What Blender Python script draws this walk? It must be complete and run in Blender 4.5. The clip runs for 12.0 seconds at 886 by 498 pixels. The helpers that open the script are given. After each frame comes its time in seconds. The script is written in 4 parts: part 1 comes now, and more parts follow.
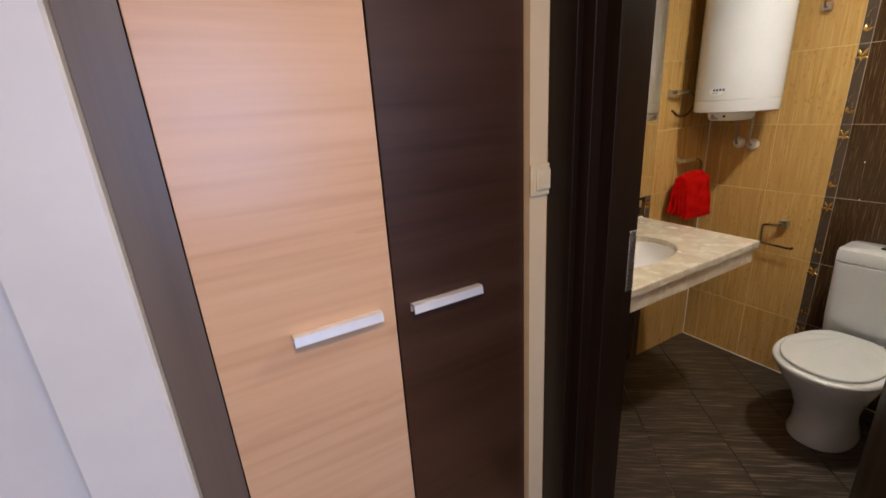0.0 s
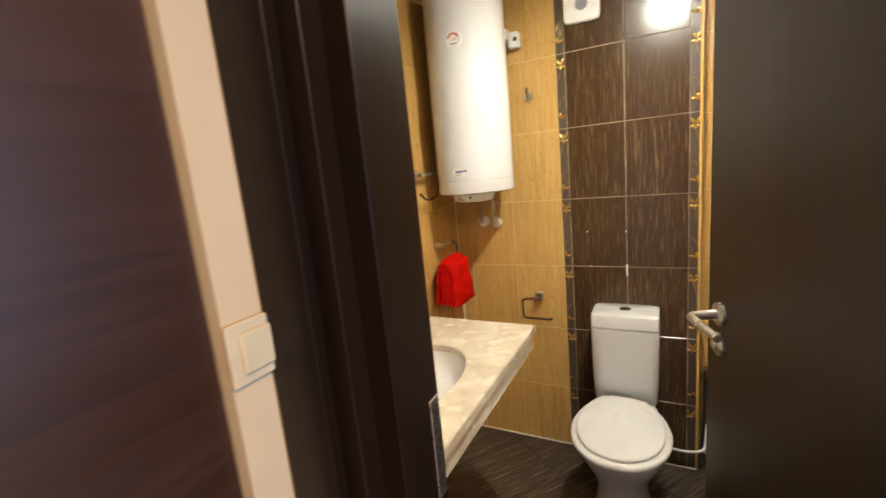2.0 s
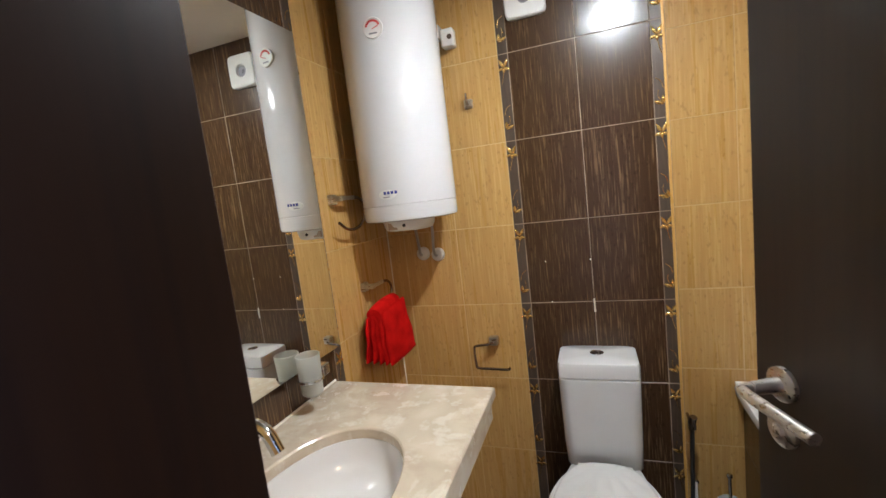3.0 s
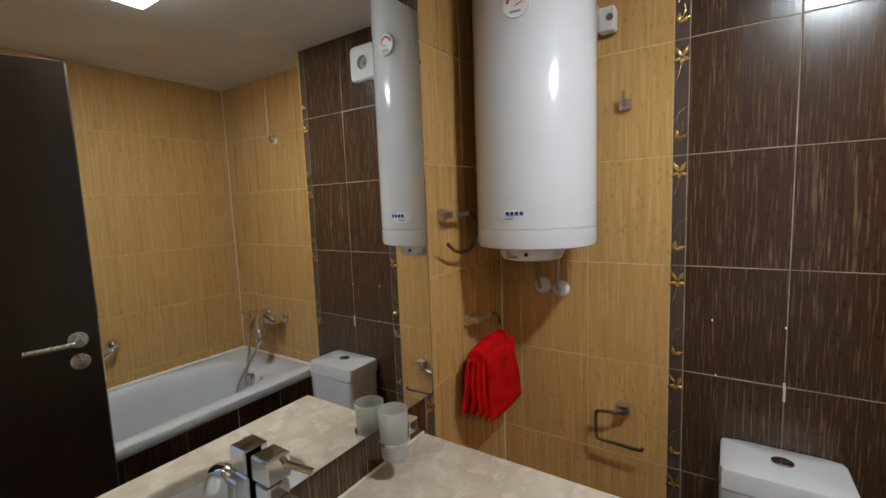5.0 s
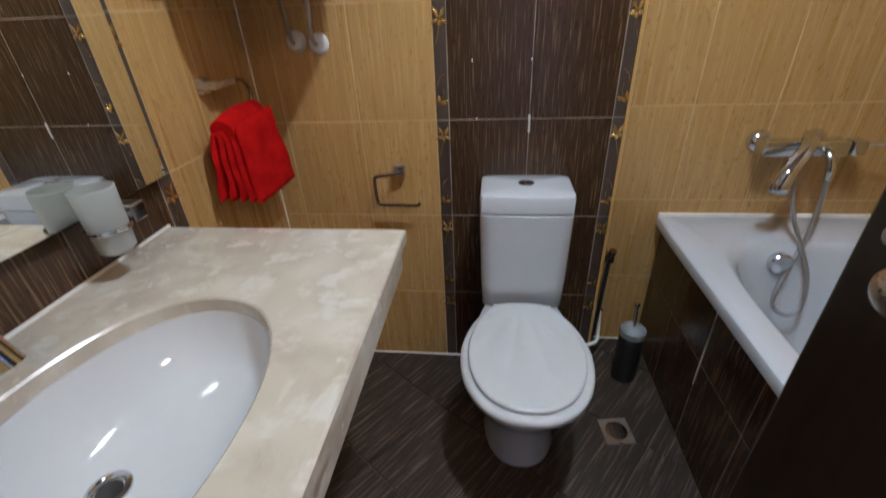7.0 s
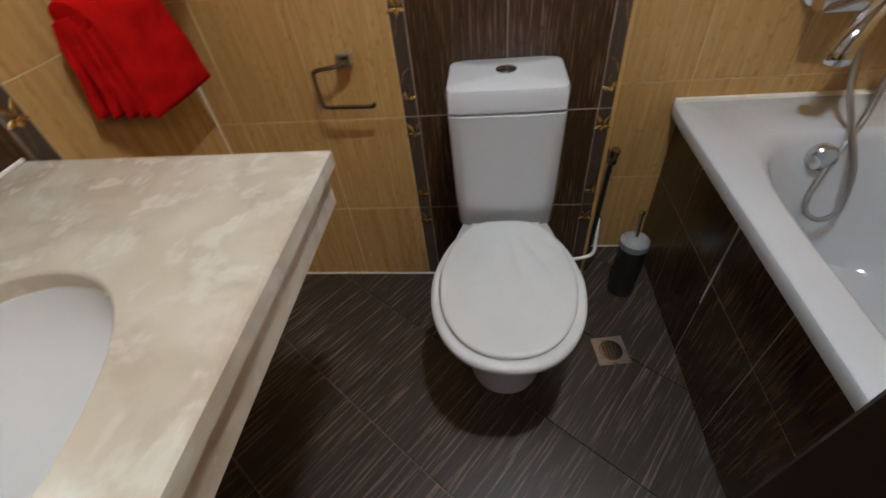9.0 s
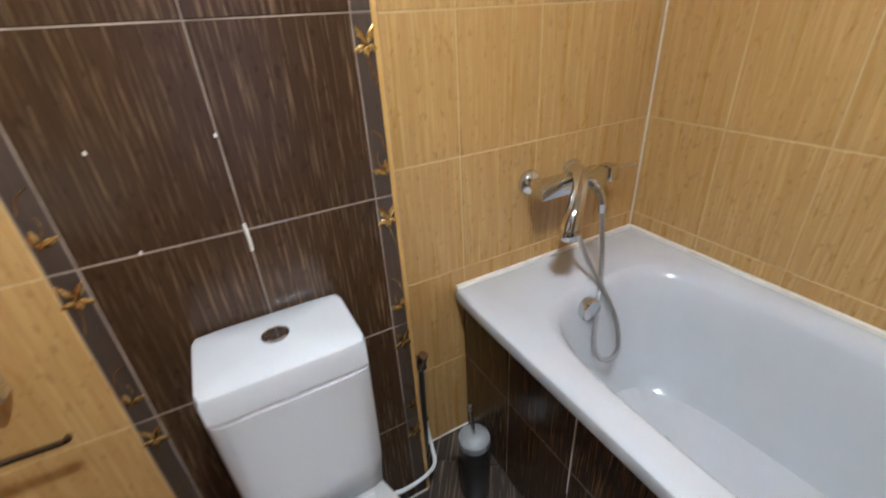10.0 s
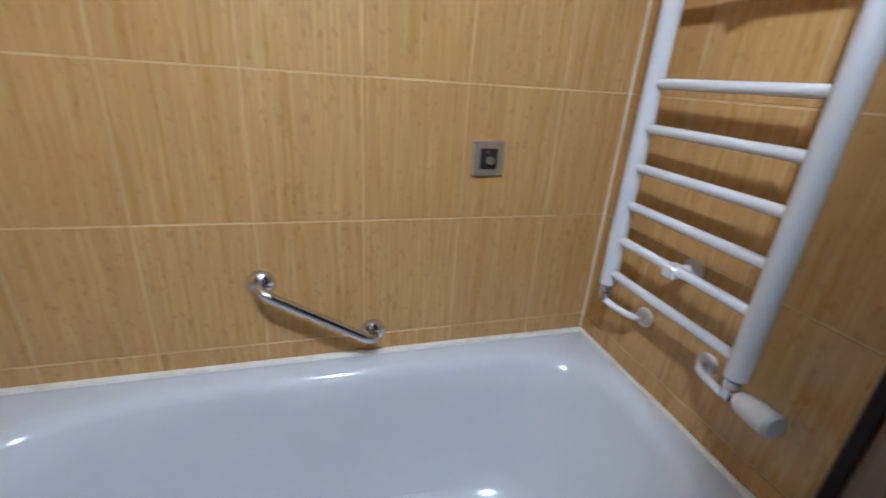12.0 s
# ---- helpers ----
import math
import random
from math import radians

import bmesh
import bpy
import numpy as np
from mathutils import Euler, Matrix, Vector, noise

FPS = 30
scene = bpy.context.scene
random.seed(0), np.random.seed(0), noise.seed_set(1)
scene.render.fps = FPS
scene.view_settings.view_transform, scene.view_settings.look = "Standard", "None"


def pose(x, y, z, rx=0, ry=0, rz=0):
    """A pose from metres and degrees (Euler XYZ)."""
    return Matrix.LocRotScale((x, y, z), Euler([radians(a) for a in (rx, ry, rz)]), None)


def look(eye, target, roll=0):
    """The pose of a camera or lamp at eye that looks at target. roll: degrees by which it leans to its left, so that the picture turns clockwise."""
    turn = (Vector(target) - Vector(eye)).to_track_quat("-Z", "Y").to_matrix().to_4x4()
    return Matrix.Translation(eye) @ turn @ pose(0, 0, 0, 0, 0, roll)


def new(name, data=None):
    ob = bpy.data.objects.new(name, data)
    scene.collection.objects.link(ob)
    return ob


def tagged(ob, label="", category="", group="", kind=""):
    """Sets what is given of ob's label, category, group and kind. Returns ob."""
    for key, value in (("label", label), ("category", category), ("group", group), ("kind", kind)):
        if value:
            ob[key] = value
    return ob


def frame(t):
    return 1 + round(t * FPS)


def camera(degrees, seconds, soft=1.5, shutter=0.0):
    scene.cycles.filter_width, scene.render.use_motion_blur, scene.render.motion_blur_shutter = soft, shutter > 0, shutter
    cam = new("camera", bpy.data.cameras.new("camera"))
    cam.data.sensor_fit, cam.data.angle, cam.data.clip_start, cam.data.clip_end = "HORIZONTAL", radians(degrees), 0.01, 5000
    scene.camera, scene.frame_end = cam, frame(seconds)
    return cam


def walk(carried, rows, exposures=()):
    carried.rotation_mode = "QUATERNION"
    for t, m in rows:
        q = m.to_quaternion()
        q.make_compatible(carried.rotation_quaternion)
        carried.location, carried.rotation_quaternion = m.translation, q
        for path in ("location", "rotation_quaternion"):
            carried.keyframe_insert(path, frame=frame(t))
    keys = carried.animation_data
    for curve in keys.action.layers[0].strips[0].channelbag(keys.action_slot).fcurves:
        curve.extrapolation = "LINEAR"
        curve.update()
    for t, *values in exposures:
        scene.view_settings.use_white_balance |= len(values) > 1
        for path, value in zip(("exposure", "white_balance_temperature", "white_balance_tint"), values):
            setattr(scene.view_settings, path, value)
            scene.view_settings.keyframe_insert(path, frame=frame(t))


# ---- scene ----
cam = camera(92.3, 12.0, shutter=0.25)
PATH = [
    (0, (-0.173, 0.109, 1.518), (0.752, 1.767, 0.887), -3.7),
    (0.5, (-0.159, 0.115, 1.579), (0.778, 1.805, 1.064), -4.2),
    (1, (-0.085, 0.193, 1.552), (0.945, 1.839, 1.074), -2.6),
    (1.5, (0.068, 0.383, 1.549), (1.48, 1.745, 1.16), -4.4),
    (2, (0.283, 0.491, 1.528), (2.018, 1.417, 1.166), -5.5),
    (2.5, (0.5, 0.566, 1.464), (2.376, 1.216, 1.216), -7.4),
    (4.3, (0.869, 0.769, 1.564), (2.599, 1.745, 1.334), -2.5),
    (4.5, (0.885, 0.787, 1.564), (2.564, 1.85, 1.337), -2.7),
    (5, (0.923, 0.802, 1.551), (2.578, 1.904, 1.337), -2.2),
    (5.5, (1.013, 0.776, 1.524), (2.751, 1.743, 1.305), -2.2),
    (6, (1.071, 0.751, 1.505), (2.97, 1.296, 1.196), -1.0),
    (6.5, (1.076, 0.738, 1.461), (2.983, 1.052, 0.949), -1.3),
    (7, (1.035, 0.762, 1.319), (2.754, 0.985, 0.322), -2.7),
    (7.2, (1.029, 0.783, 1.289), (2.664, 0.965, 0.152), -2.0),
    (8.8, (1.212, 0.708, 1.242), (2.569, 1.002, -0.198), -5.4),
    (9, (1.271, 0.688, 1.239), (2.689, 0.924, -0.151), -7.0),
    (9.5, (1.403, 0.658, 1.254), (2.974, 0.484, 0.028), -7.7),
    (10, (1.614, 0.657, 1.316), (3.179, -0.146, 0.364), -3.5),
    (10.3, (1.696, 0.607, 1.346), (3.123, -0.529, 0.526), -2.2),
    (10.5, (1.724, 0.555, 1.36), (3.052, -0.775, 0.678), -2.1),
    (11, (1.745, 0.446, 1.368), (2.75, -1.158, 0.721), -3.0),
    (11.5, (1.722, 0.418, 1.349), (1.962, -1.437, 0.639), -0.6),
    (12, (1.651, 0.418, 1.344), (1.103, -1.353, 0.593), 4.0),
]
EXPOSURES = [(0, 0.0, 6200, 10), (1.0, 0.0, 6350, 10), (1.5, 0.15, 6500, 10), (2.0, 0.7, 6450, 6), (2.5, 0.6, 5700, 10), (4.3, -0.3, 5200, 10), (5.5, -0.2, 5300, 10), (6.5, -0.05, 5050, 10), (7.0, -0.05, 4800, 10), (9.0, -0.15, 5250, 10), (9.5, 0.34, 5200, 10), (10.5, 0.62, 4700, 10), (11.0, 0.48, 4480, 10), (11.5, 0.42, 4480, 10), (12, 0.36, 4550, 10)]
walk(cam, [(t, look(eye, target, roll)) for t, eye, target, roll in PATH], EXPOSURES)

# ---- plan (metres): x towards the toilet wall, y towards the mirror wall ----
XL, XR = 2.40, 2.547          # toilet wall, and its recessed part over the bath
YB, YM = -0.60, 1.52          # bath wall, mirror wall
XW = 0.848                    # radiator and door wall
XS = 0.84                     # where the washstand begins
YC = 0.36                     # step between toilet wall and recess
CEIL = 2.335
TW, TH, GAP = 0.25, 1 / 3, 0.0030

# ---- light ----
world = bpy.data.worlds.new("world")
scene.world = world
world.use_nodes = True
bg = world.node_tree.nodes["Background"]
sky = world.node_tree.nodes.new("ShaderNodeTexSky")
sky.sky_type, sky.sun_disc, sky.sun_elevation, sky.sun_rotation = "NISHITA", False, radians(35), radians(120)
world.node_tree.links.new(sky.outputs[0], bg.inputs[0])
bg.inputs[1].default_value = 0.10


def area_lamp(name, m, size, size_y, watts, colour):
    data = bpy.data.lights.new(name, "AREA")
    data.shape, data.size, data.size_y, data.energy, data.color = "RECTANGLE", size, size_y, watts, colour
    ob = new(name, data)
    ob.matrix_world = m
    return ob


LAMP_X, LAMP_Y = 1.605, 0.475
PANEL_POWER, CORE_POWER = 22.0, 760.0
area_lamp("window_daylight", look((0.05, -1.98, 1.5), (0.05, 0.5, 1.2)), 1.10, 1.25, 40, (0.28, 0.52, 1.0))
# Warm overhead light, out of view, added to brighten hall and wardrobe.
area_lamp("hall_lamp_light", look((-0.05, -0.25, 2.42), (-0.05, -0.25, 0)), 0.25, 0.25, 24, (1.0, 0.64, 0.34))


# ---- materials ----
def material(name, colour=(0.8, 0.8, 0.8), rough=0.5, metal=0.0, build=None, spec=0.5, **extra):
    mat = bpy.data.materials.new(name)
    mat.use_nodes = True
    b = mat.node_tree.nodes["Principled BSDF"]
    b.inputs["Base Color"].default_value = (*colour, 1)
    b.inputs["Roughness"].default_value = rough
    b.inputs["Metallic"].default_value = metal
    b.inputs["Specular IOR Level"].default_value = spec
    for key, value in extra.items():
        b.inputs[key.replace("_", " ")].default_value = value
    if build:
        build(mat.node_tree, b)
    return mat


def node(nt, kind, **values):
    n = nt.nodes.new(kind)
    for key, value in values.items():
        n.inputs[key].default_value = value
    return n


def coords(nt, scale, random_shift=0.0, turn=(0, 0, 0)):
    """Object coordinates, scaled, shifted by each object's own random number."""
    tc = nt.nodes.new("ShaderNodeTexCoord")
    mp = nt.nodes.new("ShaderNodeMapping")
    mp.inputs["Scale"].default_value = scale
    mp.inputs["Rotation"].default_value = turn
    nt.links.new(tc.outputs["Object"], mp.inputs["Vector"])
    if not random_shift:
        return mp.outputs[0]
    info = nt.nodes.new("ShaderNodeObjectInfo")
    mul = nt.nodes.new("ShaderNodeMath")
    mul.operation = "MULTIPLY"
    mul.inputs[1].default_value = random_shift
    nt.links.new(info.outputs["Random"], mul.inputs[0])
    add = nt.nodes.new("ShaderNodeVectorMath")
    nt.links.new(mp.outputs[0], add.inputs[0])
    nt.links.new(mul.outputs[0], add.inputs[1])
    return add.outputs[0]


def noise_fac(nt, vec, scale, detail=3.0, rough=0.55):
    n = node(nt, "ShaderNodeTexNoise", Scale=scale, Detail=detail, Roughness=rough)
    nt.links.new(vec, n.inputs["Vector"])
    return n.outputs["Fac"]


def ramp(nt, fac, *stops):
    r = nt.nodes.new("ShaderNodeValToRGB")
    e = r.color_ramp.elements
    while len(e) < len(stops):
        e.new(0.5)
    for el, (p, c) in zip(e, stops):
        el.position, el.color = p, (*c, 1) if len(c) == 3 else c
    nt.links.new(fac, r.inputs[0])
    return r.outputs[0]


def mix(nt, a, b, fac, mode="MIX"):
    m = nt.nodes.new("ShaderNodeMix")
    m.data_type, m.blend_type = "RGBA", mode
    for sock, v in ((m.inputs[0], fac), (m.inputs[6], a), (m.inputs[7], b)):
        if isinstance(v, (int, float)):
            sock.default_value = v
        elif isinstance(v, tuple):
            sock.default_value = (*v, 1)
        else:
            nt.links.new(v, sock)
    return m.outputs[2]


def bump(nt, b, height, strength, distance=0.002):
    n = node(nt, "ShaderNodeBump", Strength=strength, Distance=distance)
    nt.links.new(height, n.inputs["Height"])
    nt.links.new(n.outputs[0], b.inputs["Normal"])


def streaked(base, light, dark, knots, rough, strength=0.25, along=2, light_at=0.60, grain=1.0):
    """Glazed tile printed with a bamboo-like run of fine streaks and small darker nodes."""
    fine, broad, knot = [130 * grain] * 3, [34, 34, 34], [95, 95, 95]
    fine[along], broad[along], knot[along] = 5.0 * grain, 1.2, 40.0

    def build(nt, b):
        v = coords(nt, fine, 40)
        f1 = noise_fac(nt, v, 1.0, 2.0)
        f2 = noise_fac(nt, coords(nt, broad, 23), 1.0, 3.0)
        k = noise_fac(nt, coords(nt, knot, 61), 1.0, 1.0)
        c = mix(nt, base, light, ramp(nt, f1, (light_at - 0.07, (0, 0, 0)), (light_at + 0.10, (1, 1, 1))))
        c = mix(nt, c, dark, ramp(nt, f2, (0.48, (0, 0, 0)), (0.75, (0.55, 0.55, 0.55))))
        c = mix(nt, c, knots, ramp(nt, k, (0.62, (0, 0, 0)), (0.72, (0.42, 0.42, 0.42))))
        tone = nt.nodes.new("ShaderNodeObjectInfo")
        c = mix(nt, c, dark, ramp(nt, tone.outputs["Random"], (0.0, (0, 0, 0)), (1.0, (0.22, 0.22, 0.22))))
        nt.links.new(c, b.inputs["Base Color"])
        bump(nt, b, f1, strength, 0.0012)
        nt.links.new(ramp(nt, f2, (0.2, (rough * 0.8,) * 3), (0.8, (rough * 1.3,) * 3)), b.inputs["Roughness"])
    return build


yellow_tile = material("bamboo_yellow_glaze", build=streaked((0.49, 0.298, 0.094), (0.57, 0.372, 0.136), (0.40, 0.216, 0.056), (0.25, 0.125, 0.03), 0.28, 0.18, light_at=0.55))
brown_tile = material("bamboo_brown_glaze", build=streaked((0.054, 0.028, 0.0135), (0.16, 0.098, 0.046), (0.034, 0.016, 0.008), (0.018, 0.008, 0.004), 0.21, 0.22, light_at=0.60, grain=1.5))
floor_tile = material("streaked_floor_glaze", build=streaked((0.040, 0.029, 0.021), (0.21, 0.16, 0.115), (0.020, 0.013, 0.009), (0.014, 0.01, 0.007), 0.36, 0.35, along=0, light_at=0.60))
border_tile = material("grey_brown_border_glaze", build=streaked((0.066, 0.044, 0.030), (0.092, 0.064, 0.044), (0.042, 0.027, 0.017), (0.045, 0.03, 0.02), 0.36, 0.1))


def mottled(colour, other, scale, rough, strength=0.1, spread=(0.35, 0.7)):
    def build(nt, b):
        v = coords(nt, (1, 1, 1))
        f = noise_fac(nt, v, scale, 5)
        g = noise_fac(nt, v, scale * 9, 3)
        c = mix(nt, colour, other, ramp(nt, f, (spread[0], (0, 0, 0)), (spread[1], (1, 1, 1))))
        c = mix(nt, c, other, ramp(nt, g, (0.55, (0, 0, 0)), (0.75, (0.35, 0.35, 0.35))))
        nt.links.new(c, b.inputs["Base Color"])
        nt.links.new(ramp(nt, f, (0.3, (rough * 0.85,) * 3), (0.7, (min(1, rough * 1.2),) * 3)), b.inputs["Roughness"])
        bump(nt, b, g, strength, 0.001)
    return build


def wood(base, dark, light, along, rough, fine=70.0):
    def build(nt, b):
        s = [fine] * 3
        s[along] = 1.6
        s2 = [9.0] * 3
        s2[along] = 0.7
        f = noise_fac(nt, coords(nt, s), 1.0, 4)
        g = noise_fac(nt, coords(nt, s2), 1.0, 3)
        c = mix(nt, base, dark, ramp(nt, f, (0.42, (0, 0, 0)), (0.72, (0.8, 0.8, 0.8))))
        c = mix(nt, c, light, ramp(nt, g, (0.45, (0, 0, 0)), (0.70, (0.7, 0.7, 0.7))))
        nt.links.new(c, b.inputs["Base Color"])
        nt.links.new(ramp(nt, g, (0.3, (rough * 0.85,) * 3), (0.7, (rough * 1.2,) * 3)), b.inputs["Roughness"])
        bump(nt, b, f, 0.12, 0.0006)
    return build


grout_light = material("pale_grout", build=mottled((0.61, 0.44, 0.215), (0.53, 0.365, 0.16), 14, 0.85, 0.4))
grout_dark = material("dusty_dark_grout", build=mottled((0.19, 0.143, 0.10), (0.40, 0.31, 0.225), 9, 0.85, 0.4))
grout_floor = material("dark_floor_grout", build=mottled((0.10, 0.075, 0.055), (0.28, 0.21, 0.15), 6, 0.85, 0.4))
plaster = material("white_ceiling_paint", build=mottled((0.68, 0.65, 0.59), (0.62, 0.59, 0.53), 3, 0.75, 0.12))
hall_paint = material("cream_wall_paint", build=mottled((0.74, 0.55, 0.31), (0.69, 0.50, 0.27), 4, 0.6, 0.12))
white_paint = material("white_wall_paint", build=mottled((0.68, 0.67, 0.65), (0.62, 0.61, 0.59), 4, 0.35, 0.10))
wenge = material("wenge_wood", spec=0.2, build=wood((0.013, 0.0062, 0.0032), (0.006, 0.003, 0.002), (0.022, 0.010, 0.005), 2, 0.36))
# Same wenge for the door leaf, base lightened to carry the lamp's sheen.
wenge_lit = material("wenge_lit_leaf", spec=0.5, build=wood((0.025, 0.0145, 0.007), (0.015, 0.0085, 0.0042), (0.035, 0.021, 0.010), 2, 0.42))
wenge_flat = material("wenge_laminate", build=wood((0.044, 0.0165, 0.0068), (0.026, 0.0095, 0.004), (0.060, 0.023, 0.0095), 0, 0.38))
pale_wood = material("pale_oak_laminate", build=wood((0.63, 0.385, 0.22), (0.53, 0.305, 0.165), (0.70, 0.45, 0.275), 0, 0.30, 45))
hall_boards = material("laminate_floor", build=wood((0.33, 0.2, 0.11), (0.2, 0.11, 0.06), (0.4, 0.26, 0.15), 1, 0.4))
porcelain = material("white_porcelain", (0.80, 0.80, 0.79), 0.10, build=mottled((0.63, 0.63, 0.63), (0.60, 0.60, 0.595), 5, 0.09, 0.0), Coat_Weight=0.5, Coat_Roughness=0.04)
acrylic = material("white_bath_enamel", (0.78, 0.79, 0.80), 0.14, build=mottled((0.60, 0.61, 0.63), (0.57, 0.58, 0.60), 4, 0.13, 0.0), Coat_Weight=0.4, Coat_Roughness=0.06)
enamel = material("white_boiler_enamel", (0.80, 0.80, 0.80), 0.16, build=mottled((0.68, 0.68, 0.69), (0.65, 0.65, 0.66), 3, 0.15, 0.0), Coat_Weight=0.5, Coat_Roughness=0.05)
seat_plastic = material("white_seat_plastic", build=mottled((0.63, 0.63, 0.62), (0.60, 0.60, 0.585), 6, 0.2, 0.0))
white_plastic = material("white_plastic", build=mottled((0.75, 0.75, 0.73), (0.70, 0.69, 0.66), 12, 0.35, 0.02))
cream_plastic = material("cream_switch_plastic", build=mottled((0.72, 0.58, 0.34), (0.66, 0.52, 0.30), 20, 0.35, 0.02))
sealant = material("white_sealant", build=mottled((0.74, 0.70, 0.62), (0.60, 0.52, 0.40), 18, 0.5, 0.2, (0.5, 0.85)))
chrome = material("chrome", (0.66, 0.67, 0.69), 0.08, 1.0, build=lambda nt, b: nt.links.new(ramp(nt, noise_fac(nt, coords(nt, (1, 1, 1)), 30, 3), (0.3, (0.05,) * 3), (0.75, (0.16,) * 3)), b.inputs["Roughness"]))
satin = material("brushed_nickel", (0.62, 0.59, 0.55), 0.30, 1.0, build=lambda nt, b: nt.links.new(ramp(nt, noise_fac(nt, coords(nt, (200, 20, 200)), 1, 3), (0.3, (0.24,) * 3), (0.75, (0.38,) * 3)), b.inputs["Roughness"]))
dark_chrome = material("tarnished_chrome", (0.30, 0.25, 0.21), 0.22, 1.0)
gold = material("gilded_relief", (0.72, 0.50, 0.16), 0.24, 1.0, build=lambda nt, b: nt.links.new(ramp(nt, noise_fac(nt, coords(nt, (1, 1, 1)), 150, 3), (0.35, (0.42, 0.26, 0.07)), (0.65, (0.80, 0.58, 0.22))), b.inputs["Base Color"]))
trim_gold = material("ochre_corner_trim", build=mottled((0.62, 0.38, 0.10), (0.55, 0.32, 0.08), 12, 0.3, 0.05))
mirror_glass = material("mirror_silver", (0.92, 0.94, 0.92), 0.012, 1.0)
frosted = material("frosted_glass", (0.88, 0.92, 0.90), 0.35, build=None, Transmission_Weight=0.75, IOR=1.3)
grey_plastic = material("smoky_plastic", build=mottled((0.32, 0.33, 0.33), (0.26, 0.27, 0.27), 15, 0.25, 0.02))
black_plastic = material("black_plastic", build=mottled((0.018, 0.018, 0.018), (0.03, 0.03, 0.03), 20, 0.35, 0.05))
dark_metal = material("dark_brush_holder", (0.05, 0.045, 0.042), 0.28, 0.6)
hose_metal = material("grey_metal_hose", (0.45, 0.45, 0.46), 0.30, 1.0, build=lambda nt, b: bump(nt, b, noise_fac(nt, coords(nt, (1, 1, 1)), 420, 1), 0.6, 0.002))
red_print = material("red_print", (0.55, 0.05, 0.04), 0.4)
blue_print = material("dark_blue_print", (0.03, 0.04, 0.25), 0.4)
grey_print = material("grey_print", (0.25, 0.25, 0.27), 0.4)
bronze = material("bronze_socket_frame", (0.42, 0.33, 0.25), 0.35, 0.5)


def cloth(nt, b):
    v = coords(nt, (1, 1, 1))
    f = noise_fac(nt, v, 420, 2)
    g = noise_fac(nt, v, 18, 3)
    c = mix(nt, (0.56, 0.006, 0.003), (0.36, 0.003, 0.002), ramp(nt, g, (0.35, (0, 0, 0)), (0.7, (1, 1, 1))))
    nt.links.new(c, b.inputs["Base Color"])
    bump(nt, b, f, 0.8, 0.004)


red_cloth = material("red_terry", rough=0.95, spec=0.05, build=cloth)


def marble_nodes(nt, b):
    v = coords(nt, (1, 1, 1))
    warp = node(nt, "ShaderNodeTexNoise", Scale=5.0, Detail=4.0)
    nt.links.new(v, warp.inputs["Vector"])
    add = nt.nodes.new("ShaderNodeVectorMath")
    add.operation = "MULTIPLY_ADD"
    add.inputs[1].default_value = (0.12, 0.12, 0.12)
    nt.links.new(warp.outputs["Color"], add.inputs[0])
    nt.links.new(v, add.inputs[2])
    cells = node(nt, "ShaderNodeTexVoronoi", Scale=17.0, Randomness=1.0)
    cells.feature = "SMOOTH_F1"
    nt.links.new(add.outputs[0], cells.inputs["Vector"])
    f = noise_fac(nt, add.outputs[0], 9, 6, 0.65)
    spots = noise_fac(nt, v, 26, 4)
    bw = nt.nodes.new("ShaderNodeRGBToBW")
    nt.links.new(cells.outputs["Color"], bw.inputs[0])
    c = ramp(nt, bw.outputs[0], (0.15, (0.405, 0.333, 0.248)), (0.5, (0.528, 0.459, 0.359)), (0.85, (0.616, 0.567, 0.469)))
    c = mix(nt, c, (0.519, 0.459, 0.354), 0.52)
    cloud = noise_fac(nt, add.outputs[0], 19, 4, 0.55)
    c = mix(nt, c, (0.616, 0.585, 0.497), ramp(nt, cloud, (0.52, (0, 0, 0)), (0.64, (0.75, 0.75, 0.75))))
    c = mix(nt, c, (0.405, 0.324, 0.248), ramp(nt, f, (0.48, (0, 0, 0)), (0.68, (0.75, 0.75, 0.75))))
    c = mix(nt, c, (0.370, 0.243, 0.156), ramp(nt, spots, (0.68, (0, 0, 0)), (0.78, (0.55, 0.55, 0.55))))
    nt.links.new(c, b.inputs["Base Color"])
    nt.links.new(ramp(nt, f, (0.3, (0.16,) * 3), (0.7, (0.30,) * 3)), b.inputs["Roughness"])


marble = material("beige_breccia_marble", build=marble_nodes)


def glowing(power):
    def build(nt, b):
        b.inputs["Emission Color"].default_value = (1.0, 0.93, 0.78, 1)
        b.inputs["Emission Strength"].default_value = power
    return build


lamp_diffuser = material("lit_diffuser", (0.9, 0.9, 0.9), 0.4, build=glowing(PANEL_POWER))
lamp_core = material("lit_shadow_core", (0.9, 0.9, 0.9), 0.4, build=glowing(CORE_POWER))


# ---- mesh tools ----
def box(bm, x0, x1, y0, y1, z0, z1, bevel=0.0, segments=1, turn=None):
    m = Matrix.LocRotScale(((x0 + x1) / 2, (y0 + y1) / 2, (z0 + z1) / 2), None, (abs(x1 - x0), abs(y1 - y0), abs(z1 - z0)))
    made = bmesh.ops.create_cube(bm, size=1, matrix=m)["verts"]
    if bevel:
        edges = list({e for v in made for e in v.link_edges})
        out = bmesh.ops.bevel(bm, geom=edges, offset=bevel, segments=segments, profile=0.6, affect="EDGES")
        made = list({v for f in out["faces"] for v in f.verts} | {v for v in made if v.is_valid})
    if turn:
        bmesh.ops.transform(bm, matrix=turn, verts=made)
    return bm


